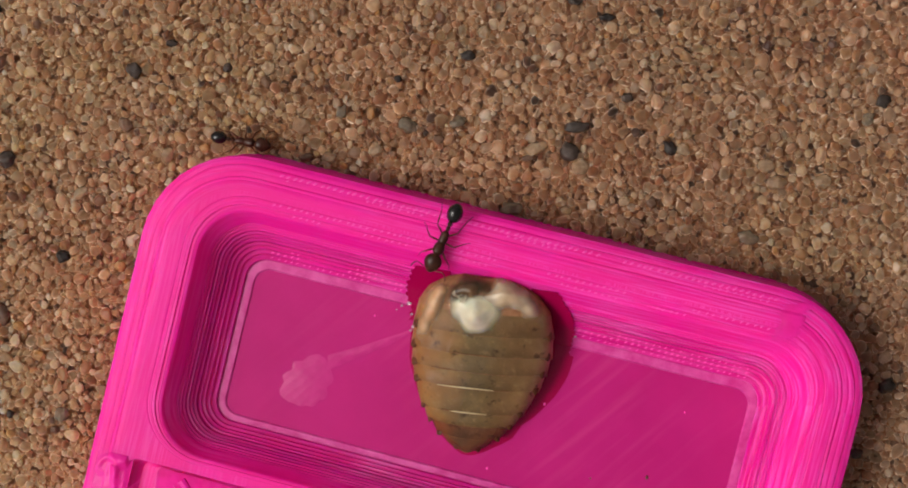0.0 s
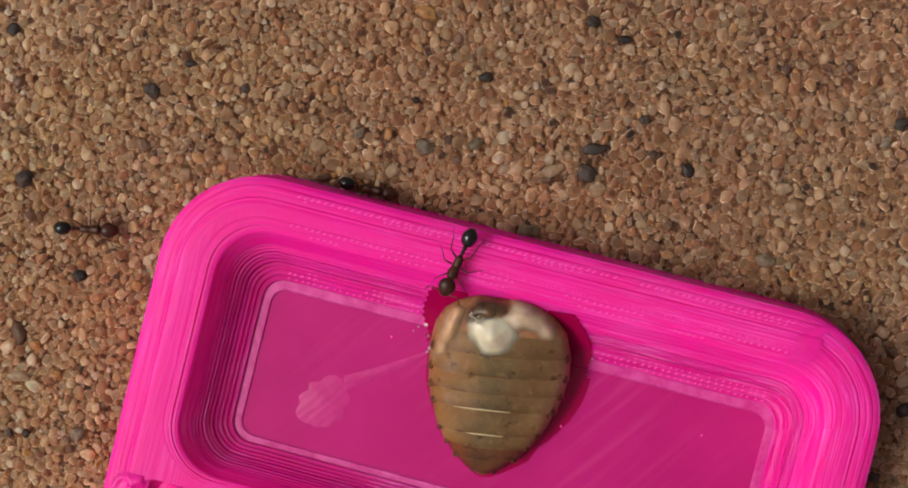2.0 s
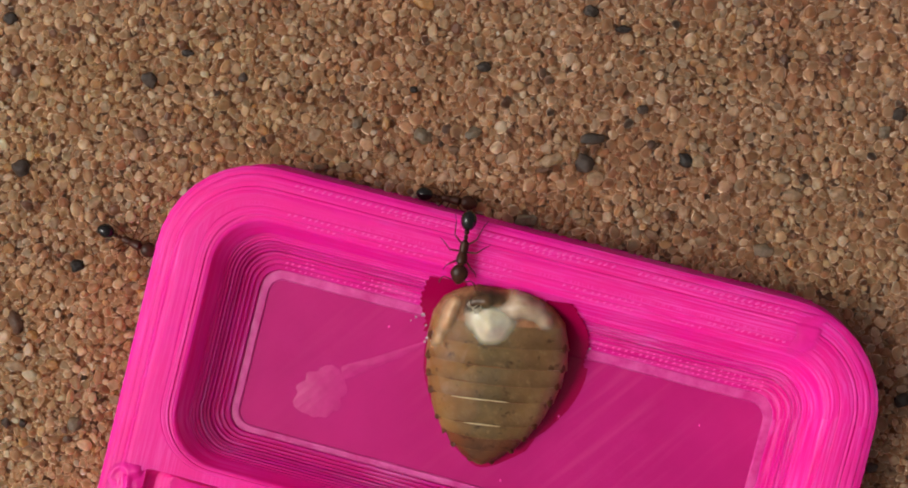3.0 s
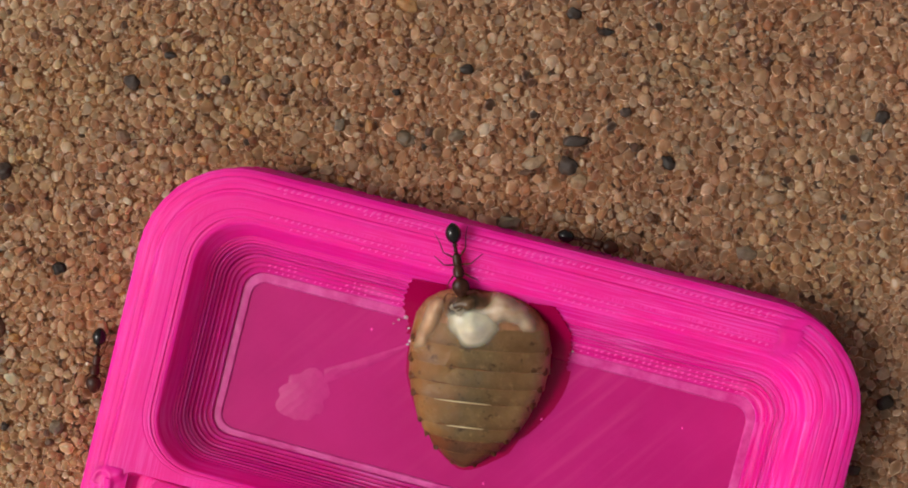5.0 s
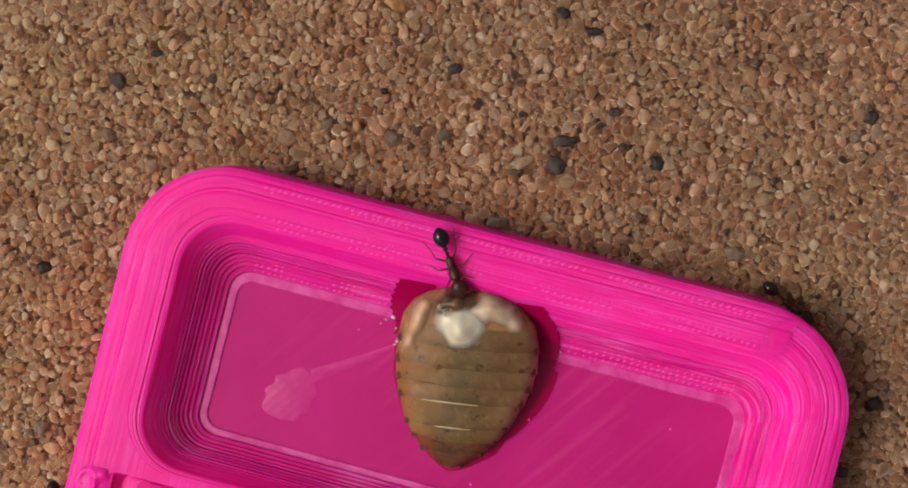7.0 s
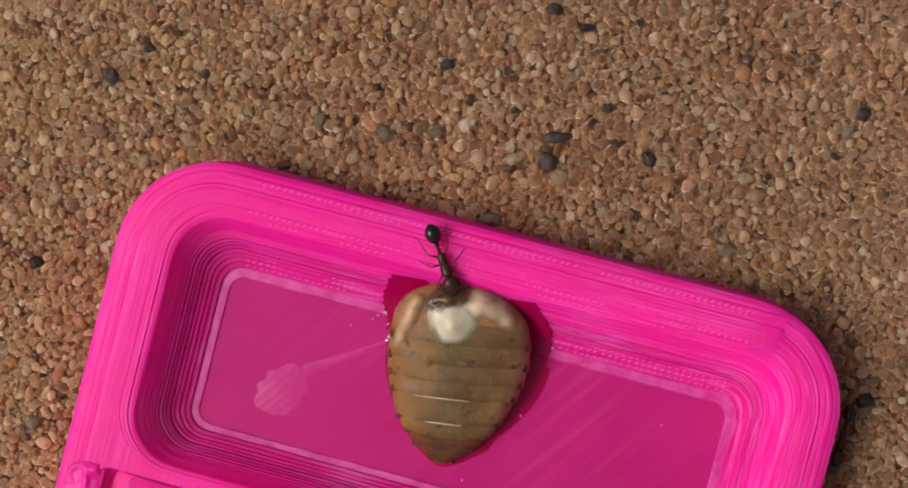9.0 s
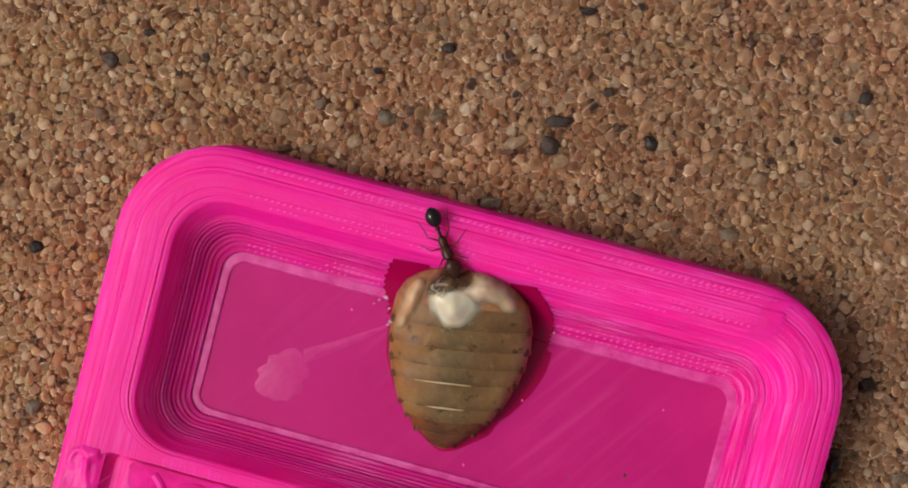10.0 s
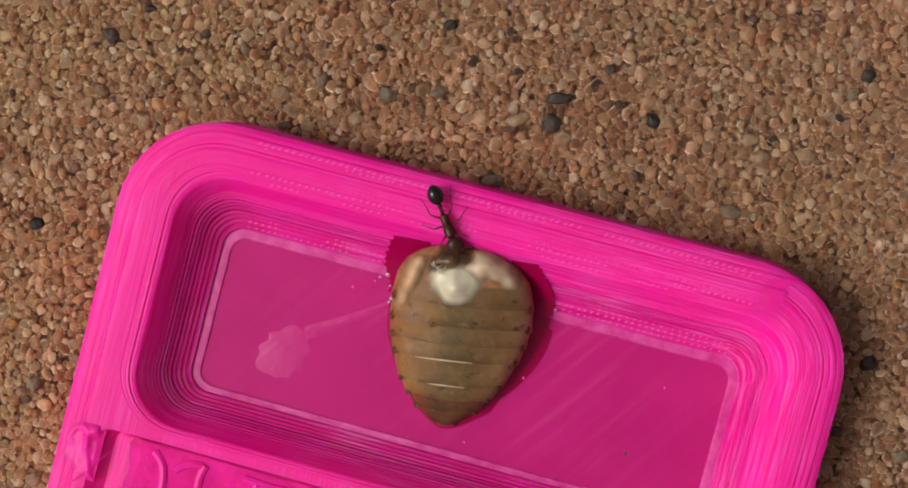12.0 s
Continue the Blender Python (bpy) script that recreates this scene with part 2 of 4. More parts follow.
SAND, DEEP, CLEAR, PALE, BED = sand_material(), deep_material(), clear_material(), pale_material(), bed_material()
STONE_DARK = stone_material("dark_stone", (0.028, 0.021, 0.018), (0.095, 0.066, 0.052), 0.5)
STONE_GREY = stone_material("grey_stone", (0.17, 0.14, 0.105), (0.28, 0.225, 0.165), 0.45, 0.35)
STONE_BROWN = stone_material("brown_stone", (0.12, 0.066, 0.042), (0.23, 0.135, 0.085))
STONE_PALE = stone_material("pale_quartz", (0.40, 0.27, 0.175), (0.50, 0.37, 0.25), 0.35, 0.45)
STONE_WARM = stone_material("amber_quartz", (0.50, 0.27, 0.11), (0.54, 0.32, 0.16), 0.35, 0.4)
PINK = pink_material("pink_plastic", (0.90, 0.006, 0.33), (0.84, 0.004, 0.265), 0.25, 0.22, 0.6, rough=(0.4, 0.6), lines=0.55, pale=(0.95, 0.12, 0.57), sheen_wear=0.46)
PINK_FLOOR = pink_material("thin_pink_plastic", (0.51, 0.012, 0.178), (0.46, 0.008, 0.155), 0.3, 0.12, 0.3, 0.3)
PINK_SEAM = pink_material("pink_seam", (0.90, 0.014, 0.35), (0.80, 0.005, 0.25), 0.7, 0.3, 0.3, patch=800)
# pale from a rough skin and from the sky's reflection painted in
PINK_BORDER = pink_material("sheen_border_plastic", (0.70, 0.085, 0.35), (0.56, 0.016, 0.22), 0.8, 0.3, 0.3, patch=900)
PINK_STEP = pink_material("sheen_pink_plastic", (0.80, 0.008, 0.30), (0.68, 0.004, 0.22), 0.3, 0.1, 0.9, patch=420, rough=(0.35, 0.55), lines=0.65, pale=(0.90, 0.14, 0.49), sheen_wear=0.45)
PINK_ROUGH = pink_material("uneven_pink_plastic", (0.84, 0.010, 0.30), (0.68, 0.004, 0.21), 0.5, 0.12, 0.4, patch=600, rough=(0.5, 0.7))
# on the ridges this pale colour holds their glints
PINK_PALE = pink_material("pale_pink_ridge", (0.93, 0.09, 0.46), (0.91, 0.05, 0.41), 0.3, 0.3, 0.0, rough=(0.4, 0.6))
SMEAR = pink_material("dried_smear", (0.55, 0.020, 0.20), (0.50, 0.011, 0.175), 0.4, 0.3, 0.0, 0.3, patch=1400)
WET_SHADE = Nodes("wet_film_shade").set(Base_Color=(0.34, 0.001, 0.058, 1), Roughness=0.2, IOR=1.33, Specular_IOR_Level=0.3)
GLINT = Nodes("glint_bead").set(Base_Color=(0.95, 0.75, 0.85, 1), Roughness=0.04, IOR=1.33, Transmission_Weight=0.6, Coat_Weight=1.0)
ANT_BODY = chitin_material("ant_brown", (0.024, 0.007, 0.004), (0.065, 0.019, 0.010), 0.35)
ANT_GASTER = chitin_material("ant_black", (0.006, 0.005, 0.005), (0.013, 0.009, 0.008), 0.18, 0.3)
ANT_LEG = chitin_material("ant_leg", (0.06, 0.018, 0.010), (0.13, 0.038, 0.02), 0.4)
PLATE, PLATE_TIP = plate_material("bait_plate", (0.78, 0.77, 0.75)), plate_material("bait_tip", (0.55, 0.36, 0.40))
MEMBRANE = chitin_material("pale_membrane", (0.50, 0.36, 0.18), (0.66, 0.54, 0.34), 0.25)
FAT = flesh_material("white_fat", (0.58, 0.50, 0.35), (0.73, 0.65, 0.50), 0.3)
FIBRE = chitin_material("pale_fibre", (0.45, 0.40, 0.28), (0.62, 0.56, 0.42), 0.2)
PEACH = flesh_material("peach_tissue", (0.48, 0.26, 0.13), (0.64, 0.44, 0.27), 0.4)
GUT = flesh_material("dark_tissue", (0.045, 0.022, 0.010), (0.15, 0.08, 0.035), 0.35)
COLLAR = chitin_material("brown_tissue", (0.20, 0.075, 0.034), (0.34, 0.16, 0.075), 0.6)
CREAM = flesh_material("cream_tissue", (0.44, 0.31, 0.20), (0.60, 0.47, 0.34), 0.4)
MARGIN = chitin_material("dark_margin", (0.10, 0.038, 0.014), (0.21, 0.09, 0.032), 0.45)
EDGE = chitin_material("dark_edge", (0.06, 0.020, 0.009), (0.14, 0.05, 0.018), 0.45)


# ------------------------------------------------------------ helpers of this scene
def finish(name, bm, material, sharp=32):
    data = bpy.data.meshes.new(name)
    bmesh.ops.recalc_face_normals(bm, faces=bm.faces)
    bm.to_mesh(data)
    bm.free()
    data.materials.append(material)
    data.shade_smooth()
    if sharp:
        data.set_sharp_from_angle(angle=radians(sharp))
    return data


def part(name, bm, material, parent, label="", sharp=32):
    ob = new(name, finish(name, bm, material, sharp))
    ob.parent = parent
    return tagged(ob, label) if label else ob


def thing(name, m, label, category, group="", kind=""):
    ob = new(name)
    ob.empty_display_size = 0.002
    ob.matrix_basis = m
    return tagged(ob, label, category, group, kind)


def round_rect(u0, u1, v0, v1, r, corner=9, side=14):
    """Points round a rectangle with round corners, always the same count."""
    r = max(0.05, min(r, (u1 - u0) / 2 - 0.01, (v1 - v0) / 2 - 0.01))
    mids = [((u1 - r, v1 - r), 0), ((u0 + r, v1 - r), 90), ((u0 + r, v0 + r), 180), ((u1 - r, v0 + r), 270)]
    arcs = [[(c[0] + r * math.cos(radians(a + 90 * i / corner)), c[1] + r * math.sin(radians(a + 90 * i / corner)))
             for i in range(corner + 1)] for c, a in mids]
    points = []
    for i, arc in enumerate(arcs):
        points += arc
        a, b = arc[-1], arcs[(i + 1) % 4][0]
        points += [(a[0] + (b[0] - a[0]) * k / side, a[1] + (b[1] - a[1]) * k / side) for k in range(1, side)]
    return points


def ring(bm, points, z, wobble=0.0, seed=0.0):
    verts = []
    for u, v in points:
        w = wobble * noise.noise((u * 0.55, v * 0.55, seed)) if wobble else 0.0
        k = wobble * noise.noise((u * 0.55, v * 0.55, seed + 40)) if wobble else 0.0
        verts.append(bm.verts.new(((u + w) * MM, (v + k) * MM, z * MM)))
    return verts


def skin(bm, a, b):
    n = len(a)
    for i in range(n):
        bm.faces.new((a[i], a[(i + 1) % n], b[(i + 1) % n], b[i]))


def ball(bm, center, size, turn=(0, 0, 0), bumps=0.0, seed=0.0, freq=1.0, level=3):
    """A deformed ellipsoid; sizes are half axes in millimetres."""
    made = bmesh.ops.create_icosphere(bm, subdivisions=level, radius=1.0)["verts"]
    m = pose(*center, *turn)
    for v in made:
        k = 1 + bumps * noise.noise(v.co * freq + Vector((seed, seed * 1.7, -seed)))
        v.co = (m @ Vector((v.co.x * size[0] * k, v.co.y * size[1] * k, v.co.z * size[2] * k))) * MM
    return made


def tube(bm, points, radii, sides=8, caps=True):
    """A tube through points, all in millimetres."""
    pts = [Vector(p) for p in points]
    rings = []
    for i, p in enumerate(pts):
        way = (pts[min(i + 1, len(pts) - 1)] - pts[max(i - 1, 0)]).normalized()
        a = way.orthogonal().normalized()
        if rings:
            a = (last - way * last.dot(way)).normalized()
        last, b = a, way.cross(a)
        rings.append([bm.verts.new((p + (a * math.cos(2 * math.pi * k / sides) + b * math.sin(2 * math.pi * k / sides)) * radii[i]) * MM)
                      for k in range(sides)])
    for a, b in zip(rings, rings[1:]):
        skin(bm, a, b)
    if caps:
        bm.faces.new(rings[0][::-1])
        bm.faces.new(rings[-1])


# ------------------------------------------------------------ ground and sand
TRAY_TURN = -14.3
TURN = Matrix.Rotation(radians(TRAY_TURN), 2)


def to_tray(x, y):
    p = TURN.inverted() @ Vector((x, y))
    return p.x, p.y


def to_world(u, v):
    p = TURN @ Vector((u, v))
    return p.x, p.y


bm = bmesh.new()
reach = [-20000, -2000, -200] + [-60 + 4 * i for i in range(31)] + [200, 2000, 20000]
grid = [[bm.verts.new((x * MM, y * MM, (-0.6 + 0.12 * noise.noise((x * 0.06, y * 0.06, 3))) * MM)) for x in reach] for y in reach]
for i in range(len(reach) - 1):
    for j in range(len(reach) - 1):
        bm.faces.new((grid[i][j], grid[i][j + 1], grid[i + 1][j + 1], grid[i + 1][j]))
ground = new("ground", finish("ground", bm, BED, 0))
tagged(ground, "brown bed of fine sand under the loose grains", "sand", kind="structure")

# single grains that stand out
STONES = {"k": (STONE_DARK, "rounded black stone grain lying in the sand"), "g": (STONE_GREY, "rounded grey-green stone grain lying in the sand"),
          "b": (STONE_BROWN, "dark brown stone grain lying in the sand"), "w": (STONE_PALE, "pale cream quartz grain lying in the sand"),
          "o": (STONE_WARM, "amber orange quartz grain lying in the sand")}

def lie(x, y):
    """Height of the sand's surface."""
    return 0.16 * noise.noise((x * 0.11, y * 0.11, 9)) + 0.08 * noise.noise((x * 0.4, y * 0.4, 2))


cells = {}


def stone(key, x, y, a, b, turn):
    """One odd grain: kind, place, half length, half width, turn. It keeps its room free of other grains."""
    for k in (-0.5, 0.0, 0.5):
        px, py = x + math.cos(radians(turn)) * (a - b) * 2 * k, y + math.sin(radians(turn)) * (a - b) * 2 * k
        cells.setdefault((int(px // 0.6), int(py // 0.6)), []).append((px, py, b))
    bm = bmesh.new()
    ball(bm, (0, 0, 0), (a * 0.93, b * 0.93, min(a, b) * 0.55), (0, 0, 0), 0.42, x * 2.3, 1.5, 3)
    material, label = STONES[key]
    ob = new("stone_grain", finish("stone_grain", bm, material, 0))
    ob.matrix_basis = pose(x * MM, y * MM, (lie(x, y) - 0.1 * b) * MM, 0, 0, turn)
    tagged(ob, label, "grain", "odd grains in the sand")


stone("k", 2.05, 10.19, 0.41, 0.34, 0)
stone("k", 7.99, 4.45, 0.62, 0.55, -60)
stone("k", -26.47, 4.26, 0.62, 0.55, 20)
stone("k", 11.44, 7.58, 0.38, 0.31, 0)
stone("k", 8.41, 13.40, 0.48, 0.41, 0)
stone("b", -18.98, 6.34, 0.52, 0.41, -30)
stone("k", -23.10, -1.72, 0.48, 0.41, 0)
stone("g", 18.50, -0.73, 0.62, 0.45, -20)
stone("b", -27.00, -5.23, 0.79, 0.48, -70)
stone("k", -18.44, 9.64, 0.62, 0.45, -40)
stone("g", 1.45, 6.28, 0.59, 0.34, 20)
stone("k", 8.51, 5.89, 0.79, 0.38, 5)
stone("g", -1.68, 6.12, 0.62, 0.48, -30)
stone("g", 4.55, 1.06, 0.69, 0.41, 0)
stone("k", 14.01, 4.59, 0.52, 0.38, -50)
stone("k", 26.34, 7.22, 0.45, 0.41, 0)
stone("k", 10.31, 12.32, 0.48, 0.24, 0)
stone("b", -10.22, 8.79, 0.34, 0.38, 0)
stone("g", -23.29, -11.42, 0.52, 0.45, 40)
stone("b", -19.64, -12.56, 0.52, 0.41, 30)
stone("k", -26.60, -11.46, 0.31, 0.28, 0)
stone("g", -5.64, 6.95, 0.45, 0.34, 80)
stone("k", -27.12, 13.47, 0.48, 0.41, 0)
stone("b", 12.86, 1.35, 0.34, 0.31, 0)
stone("b", 9.12, 8.72, 0.31, 0.24, 30)
stone("b", -7.84, 4.25, 0.45, 0.24, 10)
stone("g", 25.46, 6.12, 0.45, 0.34, 60)
stone("k", -15.98, 11.22, 0.41, 0.24, 0)
stone("k", -12.59, 9.69, 0.28, 0.31, 0)
stone("k", -2.19, 8.89, 0.28, 0.21, 0)
stone("b", 5.59, 4.08, 0.52, 0.21, 10)
stone("b", 25.85, -6.03, 0.31, 0.24, 0)
stone("k", 26.56, -9.52, 0.52, 0.45, 0)
stone("k", -27.71, -11.40, 0.28, 0.34, 0)
stone("b", 11.98, 0.19, 0.45, 0.28, -30)
stone("b", 0.23, 5.25, 0.38, 0.28, 0)
stone("w", -10.03, 9.66, 0.45, 0.41, 0)
stone("w", -3.58, 4.64, 0.48, 0.45, 30)
stone("w", 8.68, 3.52, 0.55, 0.48, 0)
stone("w", -16.40, 4.46, 0.52, 0.41, 60)
stone("o", -1.54, 14.09, 0.69, 0.41, -20)
stone("w", 22.86, 2.59, 0.55, 0.45, -10)
stone("w", 19.56, 3.52, 0.52, 0.41, 0)
stone("w", 20.13, 2.46, 0.59, 0.41, 0)
stone("w", 6.04, 4.63, 0.72, 0.41, 20)
stone("w", 14.69, 4.49, 0.45, 0.41, 0)
stone("w", -27.03, -7.91, 0.72, 0.38, -10)
stone("o", -19.50, -2.32, 0.38, 0.34, 60)
stone("w", -13.59, 5.78, 0.59, 0.41, -30)
stone("w", -8.11, 6.16, 0.62, 0.55, 0)
stone("w", -7.46, 9.08, 0.38, 0.28, 0)
stone("w", 22.29, 13.04, 0.79, 0.28, 20)
stone("w", -15.66, 6.81, 0.34, 0.34, 0)
stone("o", -11.37, 6.53, 0.34, 0.34, 0)
stone("o", -3.88, 6.83, 0.24, 0.45, 0)
stone("o", -14.06, 4.87, 0.34, 0.31, 0)
stone("w", 20.81, 7.33, 0.38, 0.38, 0)
stone("w", 23.47, 7.82, 0.45, 0.38, 80)
stone("w", 20.64, 10.71, 0.52, 0.31, -20)
stone("w", -24.42, 0.95, 0.45, 0.34, 40)
stone("o", -27.38, -0.66, 0.41, 0.34, 0)
stone("w", -12.96, 8.47, 0.38, 0.31, 0)
stone("w", 25.28, 8.81, 0.31, 0.31, 0)
stone("w", -17.52, 0.06, 0.41, 0.31, 0)
stone("w", -21.85, 2.18, 0.59, 0.34, 30)
stone("w", -6.43, 4.24, 0.48, 0.34, 0)
stone("w", 3.02, 11.59, 0.41, 0.41, 0)
stone("w", 14.96, 5.34, 0.31, 0.34, 0)
stone("o", -25.98, -6.01, 0.38, 0.31, 0)
stone("w", 6.97, 5.49, 0.34, 0.28, 0)
stone("o", -27.32, 4.33, 0.34, 0.24, 0)
stone("w", 11.23, 1.43, 0.41, 0.34, 30)
stone("o", -19.96, -7.75, 0.34, 0.28, 0)
stone("w", -20.71, -9.89, 0.41, 0.34, 0)
stone("w", 25.93, -1.63, 0.38, 0.34, 0)
stone("w", 7.48, 1.43, 0.38, 0.31, 0)
stone("w", -4.98, 11.51, 0.31, 0.31, 0)
stone("w", -7.26, 12.75, 0.34, 0.41, 0)
stone("w", 6.11, 10.01, 0.31, 0.24, 0)
stone("w", 7.82, 0.92, 0.34, 0.24, 0)
stone("w", 13.60, 9.26, 0.38, 0.31, 0)
stone("w", 17.29, 13.28, 0.38, 0.31, 0)
stone("w", -24.02, 4.32, 0.34, 0.31, 0)
stone("g", 28.47, -14.95, 0.52, 0.45, 0)
stone("k", 24.80, -13.49, 0.41, 0.34, 0)
stone("w", -23.44, -17.37, 0.52, 0.45, 0)
stone("b", 28.71, -7.16, 0.31, 0.31, 0)
stone("b", -23.76, -12.41, 0.31, 0.28, 0)
stone("o", -24.63, -7.83, 0.41, 0.34, 0)
stone("b", 27.49, -5.15, 0.34, 0.28, 0)


def under_tray(x, y, r):
    u, v = to_tray(x, y)
    return -16.35 - r < u < 26.4 + r and -32 < v < 1.5 + r and not (
        math.hypot(max(0, -10.6 - u, u - 20.6), max(0, v + 4.2)) > 6.0 + r)


def scatter(count, low, high, tight, cells):
    """Grains by throwing darts, the large ones first."""
    sizes = np.sort(np.exp(np.random.normal(math.log(0.165), 0.34, count)).clip(low, high))[::-1]
    places = np.random.rand(count, 2) * (68.0, 46.0) + (-34.5, -25.0)
    made = []
    for r, (x, y) in zip(sizes.tolist(), places.tolist()):
        if under_tray(x, y, r * 0.9):
            continue
        i, j = int(x // 0.6), int(y // 0.6)
        near = [g for a in (i - 1, i, i + 1) for b in (j - 1, j, j + 1) for g in cells.get((a, b), ())]
        if any((x - g[0]) ** 2 + (y - g[1]) ** 2 < (tight * (r + g[2])) ** 2 for g in near):
            continue
        cells.setdefault((i, j), []).append((x, y, r))
        made.append((x, y, r))
    return made


def grain_mesh(name, grains, material):
    """Many weathered pebbles in one mesh: x, y, z, r each, in millimetres."""
    shapes = []
    for k in range(24):
        ball_bm = bmesh.new()
        bmesh.ops.create_icosphere(ball_bm, subdivisions=2, radius=1.0)
        ball_bm.verts.ensure_lookup_table()
        stretch = Vector((1.0 + 0.28 * random.random(), 0.92 + 0.15 * random.random(), 0.68 + 0.22 * random.random()))
        shift = Vector((k * 3.1, k * 1.3, 7.7))
        facets = [(Vector((random.gauss(0, 1), random.gauss(0, 1), random.gauss(0, 1))).normalized(), random.uniform(0.62, 0.86)) for _ in range(7)]
        for up in (1, -1):
            facets.append((Vector((random.gauss(0, 0.22), random.gauss(0, 0.22), up)).normalized(), random.uniform(0.42, 0.6)))
        for v in ball_bm.verts:
            for way, cut in facets:
                v.co -= way * max(0.0, v.co.dot(way) - cut)
        shapes.append([tuple(c * s * (1 + 0.22 * noise.noise(v.co * 1.1 + shift) + 0.14 * noise.noise(v.co * 2.2 + shift))
                             for c, s in zip(v.co, stretch)) for v in ball_bm.verts])
        faces = np.array([[v.index for v in f.verts] for f in ball_bm.faces], dtype=np.int32)
        ball_bm.free()
    shapes = np.array(shapes)
    n, nv, nf = len(grains), shapes.shape[1], len(faces)
    g = np.array(grains)
    q = np.random.normal(size=(n, 4))
    q[:, 1:3] *= 0.22
    q /= np.linalg.norm(q, axis=1)[:, None]
    w, x, y, z = q.T
    rot = np.stack([1 - 2 * (y * y + z * z), 2 * (x * y - z * w), 2 * (x * z + y * w),
                    2 * (x * y + z * w), 1 - 2 * (x * x + z * z), 2 * (y * z - x * w),
                    2 * (x * z - y * w), 2 * (y * z + x * w), 1 - 2 * (x * x + y * y)], axis=1).reshape(n, 3, 3)
    pts = np.einsum('nij,nvj->nvi', rot, shapes[np.random.randint(0, len(shapes), n)]) * g[:, 3, None, None] + g[:, None, :3]
    data = bpy.data.meshes.new(name)
    data.vertices.add(n * nv)
    data.vertices.foreach_set("co", (pts * MM).astype(np.float32).ravel())
    data.loops.add(n * nf * 3)
    data.loops.foreach_set("vertex_index", (faces[None] + (np.arange(n) * nv)[:, None, None]).astype(np.int32).ravel())
    data.polygons.add(n * nf)
    data.polygons.foreach_set("loop_start", (np.arange(n * nf) * 3).astype(np.int32))
    data.update(calc_edges=True)
    data.validate()
    data.materials.append(material)
    data.shade_smooth()
    return data


top = scatter(120000, 0.09, 0.44, 0.78, cells)
low_cells = {}
low = scatter(34000, 0.13, 0.32, 0.74, low_cells)
grains = [(x, y, lie(x, y) - 0.3 * r + random.uniform(-0.18, 0.1), r) for x, y, r in top]
grains += [(x, y, lie(x, y) - 0.36 - random.uniform(0, 0.12), r) for x, y, r in low]
kinds = np.concatenate([np.random.rand(len(top)), np.full(len(low), 2.0)])
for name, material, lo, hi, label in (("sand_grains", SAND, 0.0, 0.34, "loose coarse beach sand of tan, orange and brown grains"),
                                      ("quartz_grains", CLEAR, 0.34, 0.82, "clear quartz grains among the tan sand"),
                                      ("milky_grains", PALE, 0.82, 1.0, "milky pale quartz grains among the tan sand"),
                                      ("deep_grains", DEEP, 2.0, 3.0, "iron-tinted sand grains under the loose ones, darkened as shade in the gaps")):
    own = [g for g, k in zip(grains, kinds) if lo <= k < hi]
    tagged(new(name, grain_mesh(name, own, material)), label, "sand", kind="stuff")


# ------------------------------------------------------------ pink printed tray
U0, U1, V0, V1 = -16.42, 26.38, -32.0, 1.64        # outer sides
P0, P1, Q0, Q1 = -12.87, 23.3, -16.3, -1.5            # pocket's rim
LAYER, FLOOR, LAYERS = 0.2, 1.05, 15                  # printed layers of the pocket's wall


def printed(bm, track, rect_at, wobble=0.02):
    """Skins a profile of (inset, z) round a rectangle and marks every corner with its place along and across the strands."""
    lay_mark, run_mark = bm.loops.layers.float.get("lay") or bm.loops.layers.float.new("lay"), None
    run_mark = bm.loops.layers.float.get("run") or bm.loops.layers.float.new("run")
    base = [Vector(p) for p in round_rect(*rect_at(track[0][0]))]
    runs = [0.0]
    for i in range(len(base)):
        runs.append(runs[-1] + (base[(i + 1) % len(base)] - base[i]).length)
    loops, lay = [], random.uniform(0, 50)
    for k, (o, z) in enumerate(track):
        if k:
            lay += math.hypot(o - track[k - 1][0], z - track[k - 1][1])
        loops.append((ring(bm, round_rect(*rect_at(o)), z, wobble if 0 < k < len(track) - 1 else 0.0, lay // 0.3 * 1.37), lay))
    for (a, la), (b, lb) in zip(loops, loops[1:]):
        n = len(a)
        for i in range(n):
            face = bm.faces.new((a[i], a[(i + 1) % n], b[(i + 1) % n], b[i]))
            for corner, (lay_at, run_at) in zip(face.loops, ((la, i), (la, i + 1), (lb, i + 1), (lb, i))):
                corner[lay_mark], corner[run_mark] = lay_at, runs[run_at]
    return loops[0][0], loops[-1][0]


def tread_edge(k):
    """Share of the way from the floor's edge to the rim at which layer k's tread begins: the wall is hollow like a bowl."""
    return (k / LAYERS) ** 0.62


def stairs(k_from, k_to):
    """Profile down the wall: a nearly level tread, then a rounded drop of one layer."""
    track = []
    for k in range(k_from, k_to, -1):
        edge, back, z = 1 - tread_edge(k), 1 - tread_edge(k + 1) if k < LAYERS else -0.10, FLOOR + LAYER * k
        lift, slip = random.uniform(-0.012, 0.012), random.uniform(-0.006, 0.006)
        track += [(back + 0.25 * (edge - back), z + lift), (edge - 0.012 + slip, z + 0.008 + lift), (edge + 0.003 + slip, z - 0.05), (edge + 0.006 + slip, z - 0.12), (edge + 0.004, z - 0.185)]
    return track


